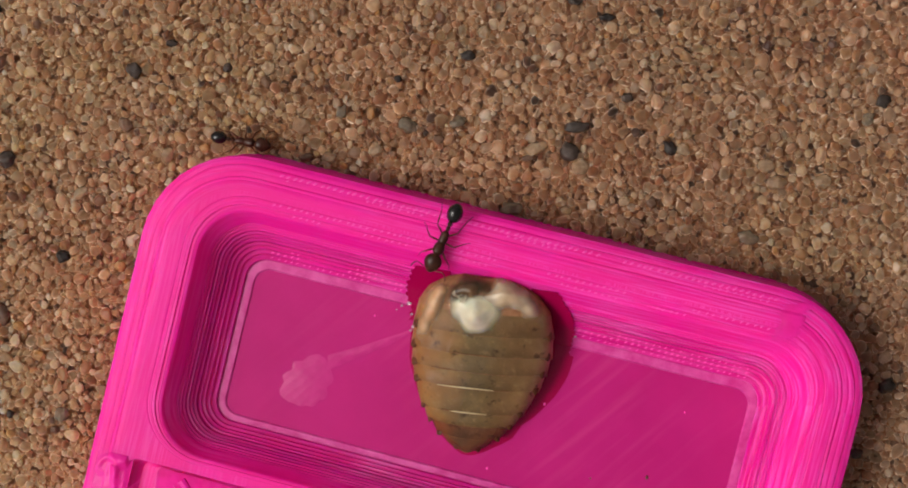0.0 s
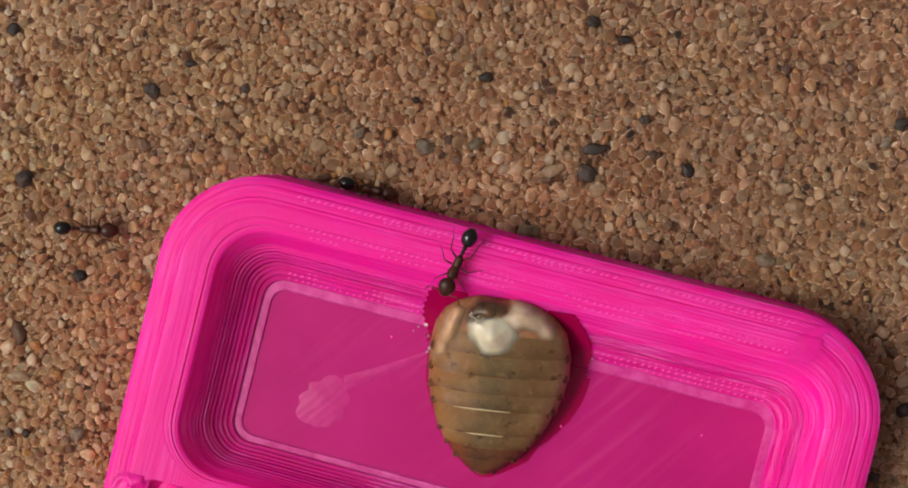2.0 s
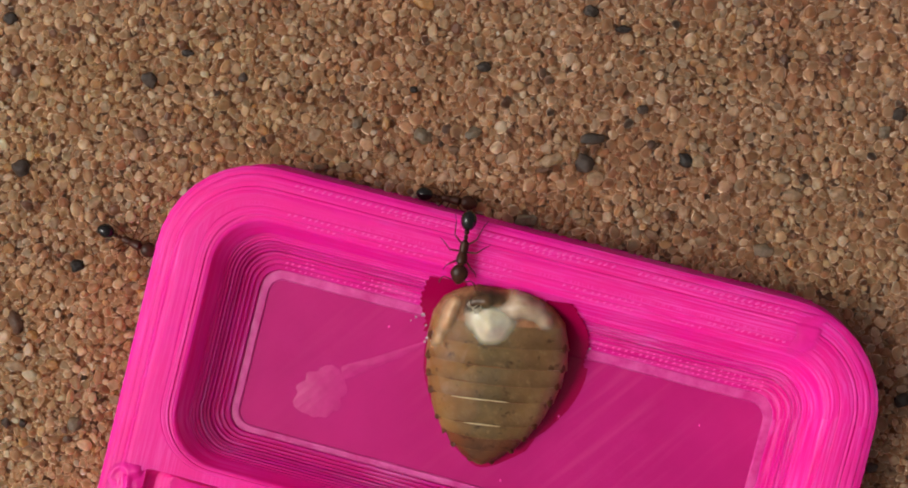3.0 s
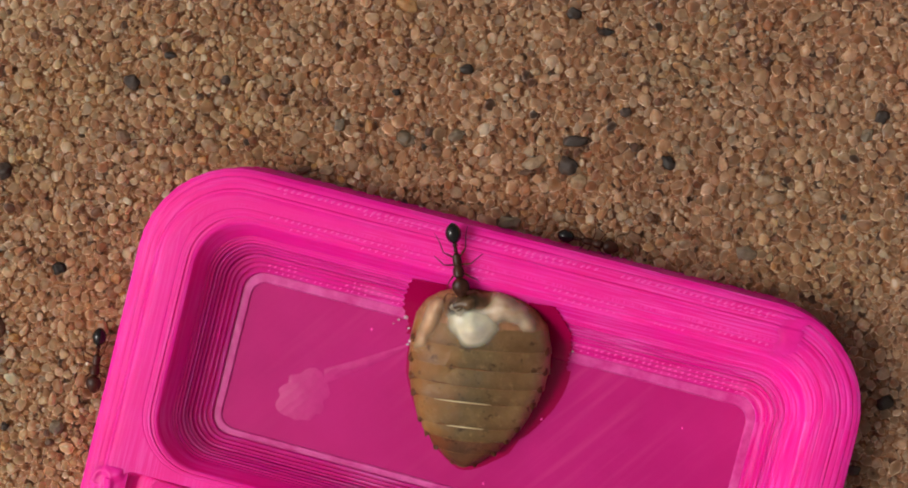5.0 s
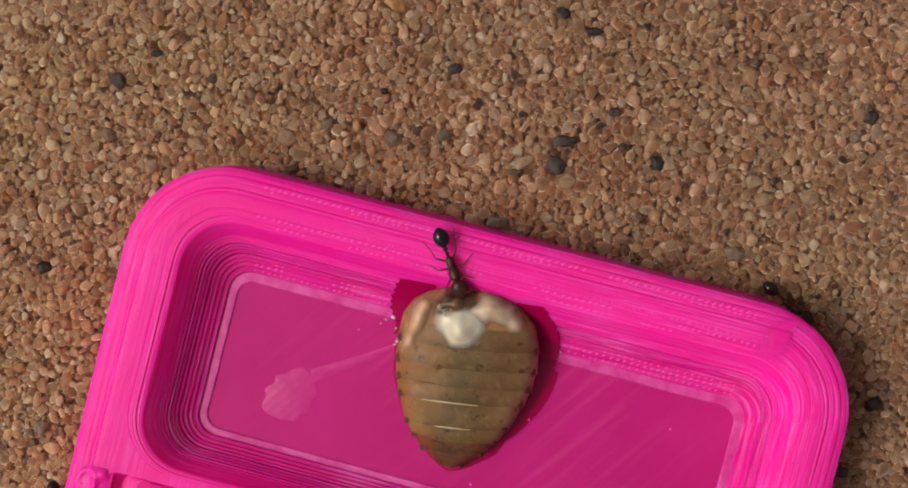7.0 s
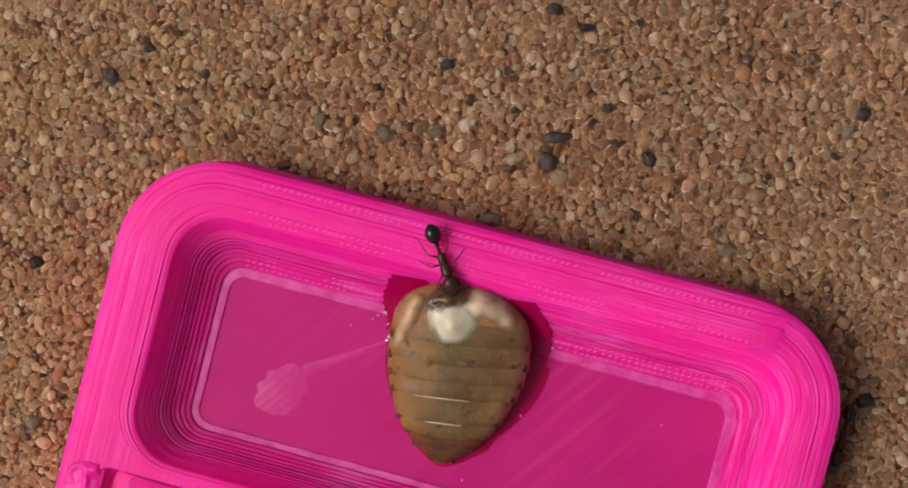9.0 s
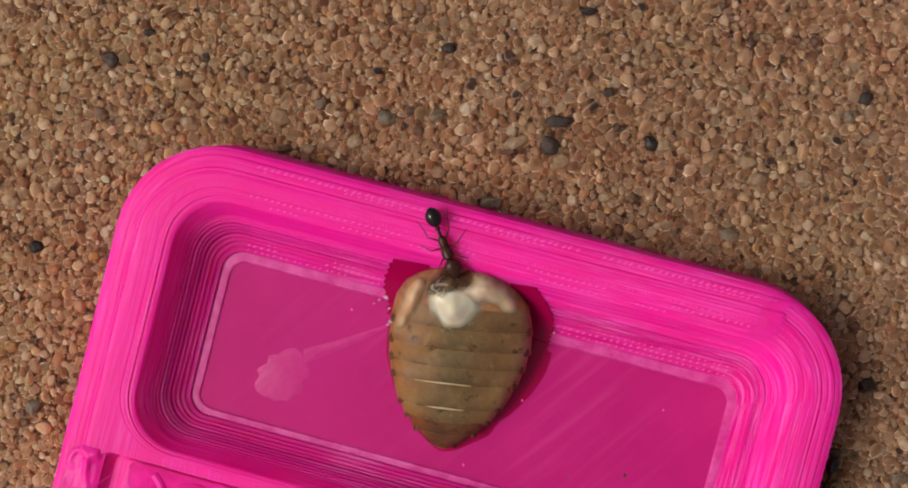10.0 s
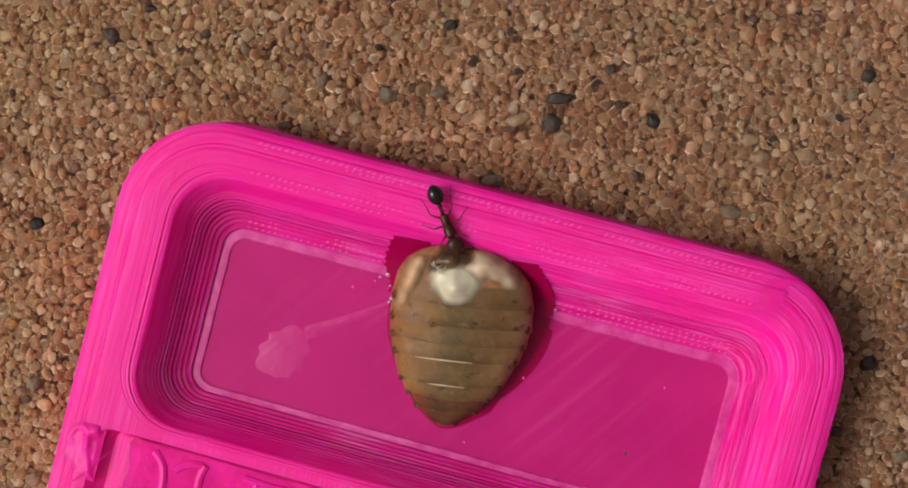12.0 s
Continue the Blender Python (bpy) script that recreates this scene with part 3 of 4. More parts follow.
def outer_at(o):
    return U0 + o, U1 - o, V0 + o, V1 - o, max(0.3, 6 - o)


def pocket_at(f):
    """f runs from 0 at the rim to 1 at the floor; below 0 it is millimetres out on the rim."""
    if f < 0:
        return P0 + f, P1 - f, Q0 + f * 0.5, Q1 - f, 3.0 - f * 0.6
    return P0 + 3.12 * f, P1 - 2.85 * f, Q0 + 2.42 * f, Q1 - 3.4 * f, 3.0 - 2.1 * f


tray = thing("feeding_tray", pose(0, 0, 0, 0, 0, TRAY_TURN), "bright pink 3D-printed plastic feeding tray with layer lines, on sand", "tray")
RIM = [(0.0, 3.68), (0.03, 3.75), (0.10, 3.79), (0.16, 3.81), (0.20, 3.86), (0.27, 3.89), (0.40, 3.91), (0.47, 3.92), (0.50, 3.99), (0.56, 4.03), (0.68, 4.04), (0.80, 4.05),
       (0.83, 4.045), (0.86, 4.06), (1.02, 4.07), (1.15, 4.08), (1.18, 4.075), (1.21, 4.12), (1.27, 4.17), (1.36, 4.18), (1.40, 4.165), (1.44, 4.19), (1.7, 4.215), (1.95, 4.22), (2.05, 4.22)]
bm = bmesh.new()
track = []
for k in range(10):
    z, o = -0.5 + 0.4 * k, (-0.14 + 0.04 * k if k < 3 else -0.05 + 0.006 * k)
    track += [(o + 0.02, z), (o - 0.01, z + 0.1), (o - 0.01, z + 0.3)]
bottom, _ = printed(bm, track + RIM, outer_at, 0.03)
bm.faces.new(bottom[::-1])

# top of the rim, open over the pocket and the lettered panel
PANEL = (-13.6, 23.0, -30.0, -17.3)
loops = [ring(bm, round_rect(*outer_at(2.05)), 4.22), ring(bm, round_rect(*pocket_at(-0.95)), 4.22),
         ring(bm, round_rect(PANEL[0] - 0.6, *PANEL[1:], 0.9), 4.22)]
edges = [bm.edges.new((loop[i], loop[(i + 1) % len(loop)])) for loop in loops for i in range(len(loop))]
fill = bmesh.ops.triangle_fill(bm, use_beauty=True, use_dissolve=False, edges=edges)["geom"]
for face in fill:
    if isinstance(face, bmesh.types.BMFace):
        for corner in face.loops:
            corner[bm.loops.layers.float["lay"]], corner[bm.loops.layers.float["run"]] = corner.vert.co.x / MM, corner.vert.co.y / MM
LIP = [(-0.95, 4.22), (-0.88, 4.22), (-0.85, 4.205), (-0.82, 4.23), (-0.62, 4.235), (-0.60, 4.22), (-0.57, 4.23), (-0.44, 4.225), (-0.41, 4.17), (-0.38, 4.14), (-0.22, 4.145), (-0.19, 4.115),
       (-0.16, 4.13), (-0.06, 4.11), (0.0, 4.07)]
smooth_to = 1 - tread_edge(10)
sheer = [(smooth_to * (k / 10) ** 1.15 + (0.004 if k % 3 == 2 else 0.0), 4.07 - (4.07 - FLOOR - LAYER * 10) * k / 10) for k in range(1, 10)]
printed(bm, LIP + sheer + stairs(10, 6), pocket_at, 0.014)
# closed below the steps
under = ring(bm, round_rect(*pocket_at(0.5)), 2.0)
for f, z in ((0.55, 1.2), (0.6, 0.6)):
    lower = ring(bm, round_rect(*pocket_at(f)), z)
    skin(bm, under, lower)
    under = lower
bm.faces.new(under)
_, last = printed(bm, [(0.0, 4.22), (0.08, 4.14), (0.35, 3.85), (0.7, 3.55), (1.0, 3.4), (1.3, 3.45), (1.6, 3.6), (1.85, 3.7), (2.0, 3.72)],
                      lambda o: (PANEL[0] - 0.6 + o, PANEL[1] - o * 0.25, PANEL[2] + o * 0.25, PANEL[3] - o * 0.1, 0.9 - 0.35 * o), 0.06)
bm.faces.new(last)
bmesh.ops.remove_doubles(bm, verts=bm.verts, dist=0.002 * MM)
part("body", bm, PINK, tray, "bright pink printed body with layer lines and a sunken panel")

# the lettered panel's floor: uneven, badly printed plastic
bm = bmesh.new()
sheet = {}
for i in range(250):
    for j in range(48):
        u, v = -12.35 + i * 0.139, -17.55 - j * 0.12
        bump = 0.06 * noise.noise((u * 1.1, v * 0.8, 3)) + 0.03 * noise.noise((u * 2.7, v * 1.6, 8)) - 0.22 * max(0.0, noise.noise((u * 1.5, v * 0.5, 21)) - 0.42)
        sheet[i, j] = bm.verts.new((u * MM, v * MM, (3.86 + bump - 0.2 * max(0.0, 1 - i / 6)) * MM))
for i in range(249):
    for j in range(47):
        bm.faces.new((sheet[i, j], sheet[i + 1, j], sheet[i + 1, j + 1], sheet[i, j + 1]))
part("panel_floor", bm, PINK_ROUGH, tray, "uneven pink floor of the lettered panel", 60)

bm = bmesh.new()
printed(bm, stairs(7, 0), pocket_at, 0.02)
part("pocket_steps", bm, PINK_STEP, tray, "stepped lower pocket wall with pale painted sheen on its layer lines")
bm = bmesh.new()
printed(bm, [(1 - tread_edge(1) - 0.02, 1.04), (0.86, 1.06), (0.93, 1.07), (0.975, 1.06), (0.99, 1.02), (1.0, 0.952)], pocket_at, 0.03)
part("floor_border", bm, PINK_BORDER, tray, "pale rough border with painted sheen round the pocket floor")

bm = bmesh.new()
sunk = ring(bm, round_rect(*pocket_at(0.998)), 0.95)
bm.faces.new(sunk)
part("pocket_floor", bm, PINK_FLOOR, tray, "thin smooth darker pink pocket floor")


def rim_height(v):
    """Height of the far rim by place across it."""
    outer = [(V1 - o, z) for o, z in RIM]
    inner = [(Q1 - o, z) for o, z in LIP]
    points = sorted(outer + inner)
    return float(np.interp(v, [p[0] for p in points], [p[1] for p in points]))


def smooth_line(points):
    """Four pieces to each leg of a line, bent a little."""
    out = []
    for i in range(len(points) - 1):
        p = [Vector(points[max(0, min(len(points) - 1, i + k))]) for k in (-1, 0, 1, 2)]
        for j in range(4):
            t = j / 4
            out.append(tuple(0.5 * (2 * p[1] + (p[2] - p[0]) * t + (2 * p[0] - 5 * p[1] + 4 * p[2] - p[3]) * t * t + (3 * p[1] - p[0] - 3 * p[2] + p[3]) * t ** 3)))
    return out + [tuple(points[-1])]


# raised strokes on the panel, not legible
STROKES = [((-10.7, -17.95), (-10.0, -18.7), (-9.75, -20.2), (-9.9, -22.0)), ((-9.3, -18.75), (-8.6, -18.2), (-7.7, -18.05)), ((-7.55, -18.0), (-7.75, -18.9), (-7.5, -20.5)),
           ((-5.2, -18.1), (-3.6, -18.2), (-2.4, -18.15)), ((-4.4, -18.2), (-4.3, -19.4), (-4.2, -21.0)), ((-1.0, -18.2), (-0.2, -19.2), (0.1, -20.6)), ((1.5, -18.3), (2.6, -18.4), (3.4, -19.2))]
for stroke in STROKES:
    bm = bmesh.new()
    tube(bm, [(u, v, 3.78) for u, v in smooth_line(stroke)], [0.27] * (4 * (len(stroke) - 1) + 1), 8)
    part("raised_bar", bm, PINK_SEAM, tray)
bm = bmesh.new()
tube(bm, [(-14.95, -20.9, 4.28), (-14.3, -20.2, 4.38), (-13.7, -19.3, 4.35), (-13.1, -18.6, 4.0)], [0.035, 0.03, 0.03, 0.035], 6)
part("plastic_thread", bm, PINK_SEAM, tray, "stray thin thread of pink plastic")

# a soft swirl of molten plastic on the rim, and pale blobs painting glints on the panel
bm = bmesh.new()
swirl = {}
for i in range(38):
    for j in range(60):
        u, v = -16.15 + i * 0.066, -20.6 + j * 0.062
        r, turn = math.hypot((u + 15.1) * 1.15, (v + 18.5) * 0.8), math.atan2(v + 18.5, u + 15.1)
        lift = 0.15 * math.exp(-((r - 0.62 - 0.05 * turn) / 0.2) ** 2) * (0.6 + 0.4 * math.cos(turn - 1.2)) + 0.10 * math.exp(-((u + 15.3) ** 2 + (v + 18.6) ** 2) / 0.12)
        lift += 0.16 * math.exp(-((u + 14.3) / 0.4) ** 2 - ((v + 17.7) / 0.35) ** 2) + 0.13 * math.exp(-((u + 14.5 + 0.3 * (v + 19)) / 0.2) ** 2) * (v < -18)
        lift += 0.07 * noise.noise((u * 1.6, v * 1.1, 1)) + 0.03 * noise.noise((u * 4, v * 3, 5))
        fade = max(0.0, min(1.0, i / 8, (37 - i) / 9, j / 12, (59 - j) / 10) + 0.25 * noise.noise((u * 1.7, v * 1.7, 9)) - 0.1)
        skirt = float(np.interp(u - U0, [p[0] for p in RIM], [p[1] for p in RIM]))
        swirl[i, j] = bm.verts.new((u * MM, v * MM, (skirt - 0.10 + (0.09 + max(0.0, lift)) * min(1.0, fade * 2)) * MM))
for i in range(37):
    for j in range(59):
        bm.faces.new((swirl[i, j], swirl[i + 1, j], swirl[i + 1, j + 1], swirl[i, j + 1]))
rim = [e for e in bm.edges if e.is_boundary]
for v in bmesh.ops.extrude_edge_only(bm, edges=rim)["geom"]:
    if isinstance(v, bmesh.types.BMVert):
        v.co.z -= 0.2 * MM
part("plastic_lump", bm, PINK_SEAM, tray, "soft swirled lump of molten plastic", 60)
bm = bmesh.new()
for k in range(26):
    u, v = random.uniform(-12.5, -10.8), random.uniform(-21.0, -18.0)
    ball(bm, (u, v, 3.93), (0.03, 0.1, 0.035), (0, 0, random.uniform(-20, 20)), level=1)
part("glint_patch", bm, PINK_PALE, tray)

# the print's seam at the far corner: a smooth slipped patch over the rim, and a notch down the wall
bm = bmesh.new()
patch = {}
for i in range(22):
    for j in range(34):
        a, v = -1 + 2 * i / 21, 1.2 - j * 0.082
        u = 21.35 + a * (0.85 + 0.35 * noise.noise((v * 2.5, 3, a))) + 0.28 * noise.noise((v * 0.9, 0, 7)) + 0.12 * (v - 1)
        soft = max(0.0, 1 - a * a) * min(1.0, j / 5, (33 - j) / 4)
        patch[i, j] = bm.verts.new((u * MM, v * MM, (rim_height(v) - 0.05 + 0.08 * soft + 0.02 * noise.noise((u * 1.8, v * 1.8, 2))) * MM))
for i in range(21):
    for j in range(33):
        bm.faces.new((patch[i, j], patch[i + 1, j], patch[i + 1, j + 1], patch[i, j + 1]))
part("seam_scar", bm, PINK_SEAM, tray, "smooth seam scar across the rim", 60)
bm = bmesh.new()
for k in range(5, 14):
    f = 1 - tread_edge(k)
    u0, u1, v0, v1, r = pocket_at(f)
    ball(bm, (u1 - r * 0.45 + 0.05 * math.sin(k * 2.2), v1 - 0.03, FLOOR + LAYER * k - 0.04), (0.16, 0.08, 0.07), (0, 0, -25), 0.3, k, 1.5, 2)
part("seam_notch", bm, PINK_SEAM, tray, "row of small blobs down the pocket corner")

# short slanted ridges where the infill meets the skin, their glints painted pale
STEP_1, STEP_2, STEP_3 = [Q1 - 3.4 * (1 - (tread_edge(k) + tread_edge(k + 1)) / 2) for k in (1, 2, 3)]
ROWS_OF_RIDGES = ((0.92, 4.06), (0.70, 4.06), (-0.78, 4.23), (-1.20, 4.135), (STEP_1, FLOOR + LAYER), (STEP_2, FLOOR + 2 * LAYER), (STEP_3, FLOOR + 3 * LAYER))
bm = bmesh.new()
tube(bm, [(-0.13, -0.10, 0.0), (-0.045, -0.03, 0.005), (0.045, 0.03, 0.005), (0.13, 0.10, 0.0)], [0.03, 0.075, 0.075, 0.03], 5)
RIDGE = finish("ridge", bm, PINK_PALE)
for row, (v0, z0) in enumerate(ROWS_OF_RIDGES):
    for k in range(76):
        u = -9.0 + k * 0.40 + random.uniform(-0.06, 0.06)
        if noise.noise((u * 0.25, row * 5.0, 1)) < (-0.25, 0.05, -0.05, 0.05, -0.2, -0.1, 0.0)[row] or (row > 3 and -1.0 < u < 9.8) or u > 20.2:
            continue
        ridge = new("ridge", RIDGE)
        ridge.parent = tray
        ridge.matrix_basis = pose(u * MM, (v0 + random.uniform(-0.02, 0.02)) * MM, (z0 - 0.045) * MM, 0, 0, random.uniform(-8, 8))


# dried smear on the pocket floor
def flat_patch(bm, outline, z, thick):
    lower = [bm.verts.new((u * MM, v * MM, z * MM)) for u, v in outline]
    mid = Vector((sum(u for u, v in outline), sum(v for u, v in outline), 0)) / len(outline)
    upper = [bm.verts.new(((mid.x + (u - mid.x) * 0.93) * MM, (mid.y + (v - mid.y) * 0.93) * MM, (z + thick) * MM)) for u, v in outline]
    skin(bm, lower, upper)
    bm.faces.new(upper)


smear = thing("dried_smear", pose(0, 0, 0, 0, 0, TRAY_TURN), "pale dried smear with a streak on the pink tray floor", "stain")
bm = bmesh.new()
outline = []
for k in range(72):
    a = 2 * math.pi * k / 72
    lobes = 0.07 * abs(math.sin(4.5 * a + 0.4)) + 0.22 * noise.noise((math.cos(a) * 2.5, math.sin(a) * 2.5, 5))
    lobes += 0.14 * math.cos(2 * a - 2.2)
    outline.append((-5.2 + 1.45 * (1 + lobes) * math.cos(a), -10.85 + 1.42 * (1 + lobes) * math.sin(a)))
flat_patch(bm, outline, 0.95, 0.012)
part("smear_patch", bm, SMEAR, smear)
bm = bmesh.new()
streak = [(-4.2, -9.9), (-2.6, -8.75), (-1.0, -7.55), (0.05, -6.55), (0.15, -6.25), (-1.1, -7.05), (-2.8, -8.1), (-4.4, -9.0)]
flat_patch(bm, streak, 0.95, 0.01)
part("streak", bm, SMEAR, smear)


for u, v, r, material, label in ((8.9, -8.6, 0.06, PINK_PALE, "tiny pale speck on the tray floor"), (17.0, -7.0, 0.05, PINK_PALE, "tiny pale speck on the tray floor"),
                                 (15.8, -11.3, 0.09, STONE_BROWN, "tiny brown crumb on the tray floor"), (-2.2, -6.0, 0.06, PINK_PALE, "tiny pale speck on the tray floor"),
                                 (6.5, -13.2, 0.07, PINK_PALE, "tiny pale speck on the tray floor"), (12.6, -12.2, 0.05, STONE_BROWN, "tiny brown crumb on the tray floor")):
    bm = bmesh.new()
    ball(bm, (0, 0, 0), (r, r * 1.4, r * 0.6), (0, 0, 0), 0.3, u, 1.5, 2)
    ob = new("speck", finish("speck", bm, material, 0))
    ob.matrix_basis = pose(*[c * MM for c in to_world(u, v)], (0.95 + r * 0.4) * MM)
    tagged(ob, label, "speck", "specks on the tray floor")


# ------------------------------------------------------------ bait: the rear body of an insect
bait = thing("insect_abdomen", pose(*[c * MM for c in to_world(4.3, -7.0)], 0.96 * MM, 0, 0, TRAY_TURN + 8.5),
             "torn olive-brown insect abdomen with white fat, lying in the pink tray", "insect")
# along y: +y is the torn end, -y the tip; half width, height and lift by place along the body
LENGTHS = (-5.35, -4.9, -4.2, -3.2, -2.0, -0.6, 0.8, 2.1, 3.4, 4.3, 4.9, 5.25)
WIDTHS = (0.35, 1.15, 1.95, 2.75, 3.4, 3.9, 4.15, 4.15, 3.9, 3.25, 2.3, 1.0)
SHIFTS = (0.0, 0.0, 0.05, 0.1, 0.2, 0.3, 0.38, 0.4, 0.35, 0.25, 0.2, 0.2)
TOPS = (0.7, 1.15, 1.5, 1.9, 2.25, 2.55, 2.85, 3.1, 3.3, 3.4, 3.25, 2.75)
FEET = (0.05, 0.02, 0.0, 0.0, 0.0, 0.0, 0.1, 0.35, 0.8, 1.4, 1.9, 2.3)


def body_at(y, grow=0.0):
    w, t, f = (float(np.interp(y, LENGTHS, row)) for row in (WIDTHS, TOPS, FEET))
    return w + grow, t + grow, f


def side_shift(y):
    return float(np.interp(y, LENGTHS, SHIFTS))


def shell(bm, y0, y1, grow0, grow1, rows=5, arc=28, notch=0.0):
    """One back plate: an arched band, overhanging the next one at its rear edge, closed below."""
    loops = []
    for i in range(rows + 1):
        k = i / rows
        y = y1 + (y0 - y1) * k
        w, t, f = body_at(y, grow0 + (grow1 - grow0) * k ** 1.5)
        loop = []
        for j in range(arc):
            a = 2 * math.pi * j / arc
            c, s = math.cos(a), math.sin(a)
            x = w * math.copysign(abs(c) ** 0.8, c)
            mid = f + (t - f) * 0.38
            z = mid + ((t - mid) * abs(s) ** 0.85 if s >= 0 else -(mid - f) * abs(s) ** 0.6)
            bow = -0.20 * (1 - (x / max(w, 0.1)) ** 2) + 0.02 * noise.noise((x, y0, 4)) + notch * k * (abs(c) > 0.93)
            loop.append(bm.verts.new(((x + side_shift(y)) * MM, (y + bow) * MM, (z + 0.10 * noise.noise((x * 0.9, y * 0.9, z * 0.5)) - 0.13 * math.exp(-((abs(x) - 1.75) / 0.35) ** 2) * max(0, s)) * MM)))
        loops.append(loop)
    for a, b in zip(loops, loops[1:]):
        skin(bm, a, b)
    bm.faces.new(loops[0])
    bm.faces.new(loops[-1])


def back_height(x, y):
    w, t, f = body_at(y)
    s = max(0.0, 1 - min(1.0, abs(x - side_shift(y)) / w) ** 2.5) ** 0.5
    mid = f + (t - f) * 0.38
    return mid + (t - mid) * s ** 0.85


CUTS = (3.4, 1.95, 0.75, -0.3, -1.28, -2.78, -3.6, -4.4, -5.25)
for k, (y1, y0) in enumerate(zip(CUTS, CUTS[1:])):
    bm = bmesh.new()
    shell(bm, y0, y1 + 0.1, -0.03, 0.05, notch=-0.16)
    part("back_plate", bm, PLATE_TIP if k > 5 else PLATE, bait, "", 40)
    bm = bmesh.new()
    wide, t, f = body_at(y0, 0.03)
    arc = [(wide * 0.985 * math.cos(a), math.sin(a)) for a in np.linspace(math.pi * 0.94, math.pi * 0.06, 15)]
    tube(bm, [(x + side_shift(y0), y0 - 0.20 * (1 - (x / wide) ** 2) + 0.03 * noise.noise((x, y0, 1)), f + (t - f) * (0.38 + 0.62 * s ** 0.85) - 0.02) for x, s in arc],
         [0.026 + 0.06 * abs(noise.noise((x * 0.9, y0 * 2, 6))) for x, s in arc], 6)
    part("hind_margin", bm, MARGIN, bait, "dark brown hind margin of a back plate")
    if k in (3, 4):
        bm = bmesh.new()
        a, b = ((-1.95, 1.4), (-1.1, 1.05))[k - 3]
        tube(bm, [(x, y0 - 0.16, back_height(x, y0) + 0.12) for x in np.linspace(a, b, 11)], [0.012, 0.03, 0.04, 0.045, 0.048, 0.045, 0.045, 0.04, 0.035, 0.03, 0.012], 6)
        part("membrane", bm, MEMBRANE, bait, "pale glossy membrane line")
    for side in (-1, 1):
        w, t, f = body_at(y0 + 0.2)
        bm = bmesh.new()
        x = side * (w - 0.24) + side_shift(y0)
        ball(bm, (x, y0 + 0.05, back_height(x, y0 + 0.05) + 0.02), (0.24, 0.30, 0.08), (0, side * 45, side * 12), 0.45, k + side, 1.5, 2)
        part("edge_spot", bm, EDGE, bait)
bm = bmesh.new()
shell(bm, 3.2, 5.2, -0.05, -0.02, 9)
part("torn_collar", bm, COLLAR, bait, "torn brown front tissue")


def mound(bm, lumps, x0, x1, y0, y1, cell=0.06, rough=0.1, soft=5.0):
    """Soft tissue spread over the back: lumps are x, y, radius, height."""
    nx, ny = int((x1 - x0) / cell), int((y1 - y0) / cell)
    layer = bm.verts.layers.float.new("thick")
    verts = {}
    for i in range(nx + 1):
        for j in range(ny + 1):
            x, y = x0 + i * cell, y0 + j * cell
            full = sum(h * math.exp(-((x - a) ** 2 + (y - b) ** 2) / r ** 2) for a, b, r, h in lumps) + rough * noise.noise((x * 1.4, y * 1.4, x0))
            if full > 0.06 and abs(x - side_shift(y)) < body_at(y)[0] * 0.94:
                v = bm.verts.new((x * MM, y * MM, (back_height(x, y) + 0.07 + max(0, full - 0.1) * 0.9) * MM))
                v[layer] = min(1.0, max(0.0, full - 0.08) * soft)
                verts[i, j] = v
    for (i, j), v in verts.items():
        four = [verts.get(k) for k in ((i, j), (i + 1, j), (i + 1, j + 1), (i, j + 1))]
        if all(four):
            bm.faces.new(four)
    for v in [v for v in bm.verts if not v.link_faces]:
        bm.verts.remove(v)
    made = bmesh.ops.extrude_face_region(bm, geom=list(bm.faces))["geom"]
    for v in made:
        if isinstance(v, bmesh.types.BMVert):
            v.co.z -= 0.25 * MM


bm = bmesh.new()
mound(bm, ((-0.9, 4.5, 0.55, 0.3), (-0.1, 4.65, 0.6, 0.32), (0.6, 4.5, 0.5, 0.3), (-1.2, 4.0, 0.45, 0.3), (-0.4, 4.1, 0.5, 0.25)), -2.6, 1.8, 3.0, 5.4, rough=0.16, soft=1.9)
part("dark_tissue", bm, GUT, bait, "dark brown wet tissue", 70)
bm = bmesh.new()
mound(bm, ((-0.35, 2.85, 0.72, 0.40), (0.3, 2.85, 0.72, 0.42), (-0.05, 2.6, 0.6, 0.3), (-0.1, 3.5, 0.55, 0.32), (-1.15, 3.2, 0.5, 0.16), (-0.8, 3.7, 0.4, 0.2), (0.8, 3.5, 0.6, 0.3)), -2.4, 2.2, 1.2, 4.8, rough=0.12, soft=3.6)
part("fat_lobe", bm, FAT, bait, "glossy white fat lobe", 70)
bm = bmesh.new()
mound(bm, ((0.9, 3.8, 0.7, 0.28), (1.6, 4.2, 0.7, 0.32), (2.4, 4.15, 0.7, 0.32), (1.5, 4.7, 0.6, 0.26), (3.05, 3.7, 0.6, 0.26), (3.4, 3.1, 0.45, 0.16)), 0.0, 4.3, 1.4, 5.4, rough=0.14, soft=2.3)
part("fat_lobe", bm, CREAM, bait, "creamy fat lobe along the torn edge", 70)
bm = bmesh.new()
mound(bm, ((-2.65, 2.7, 0.5, 0.36), (-2.5, 3.4, 0.5, 0.42), (-2.2, 4.1, 0.45, 0.42), (-3.0, 2.0, 0.5, 0.32), (-3.3, 1.3, 0.45, 0.2)), -4.2, -1.0, 0.4, 4.9, rough=0.10, soft=2.2)
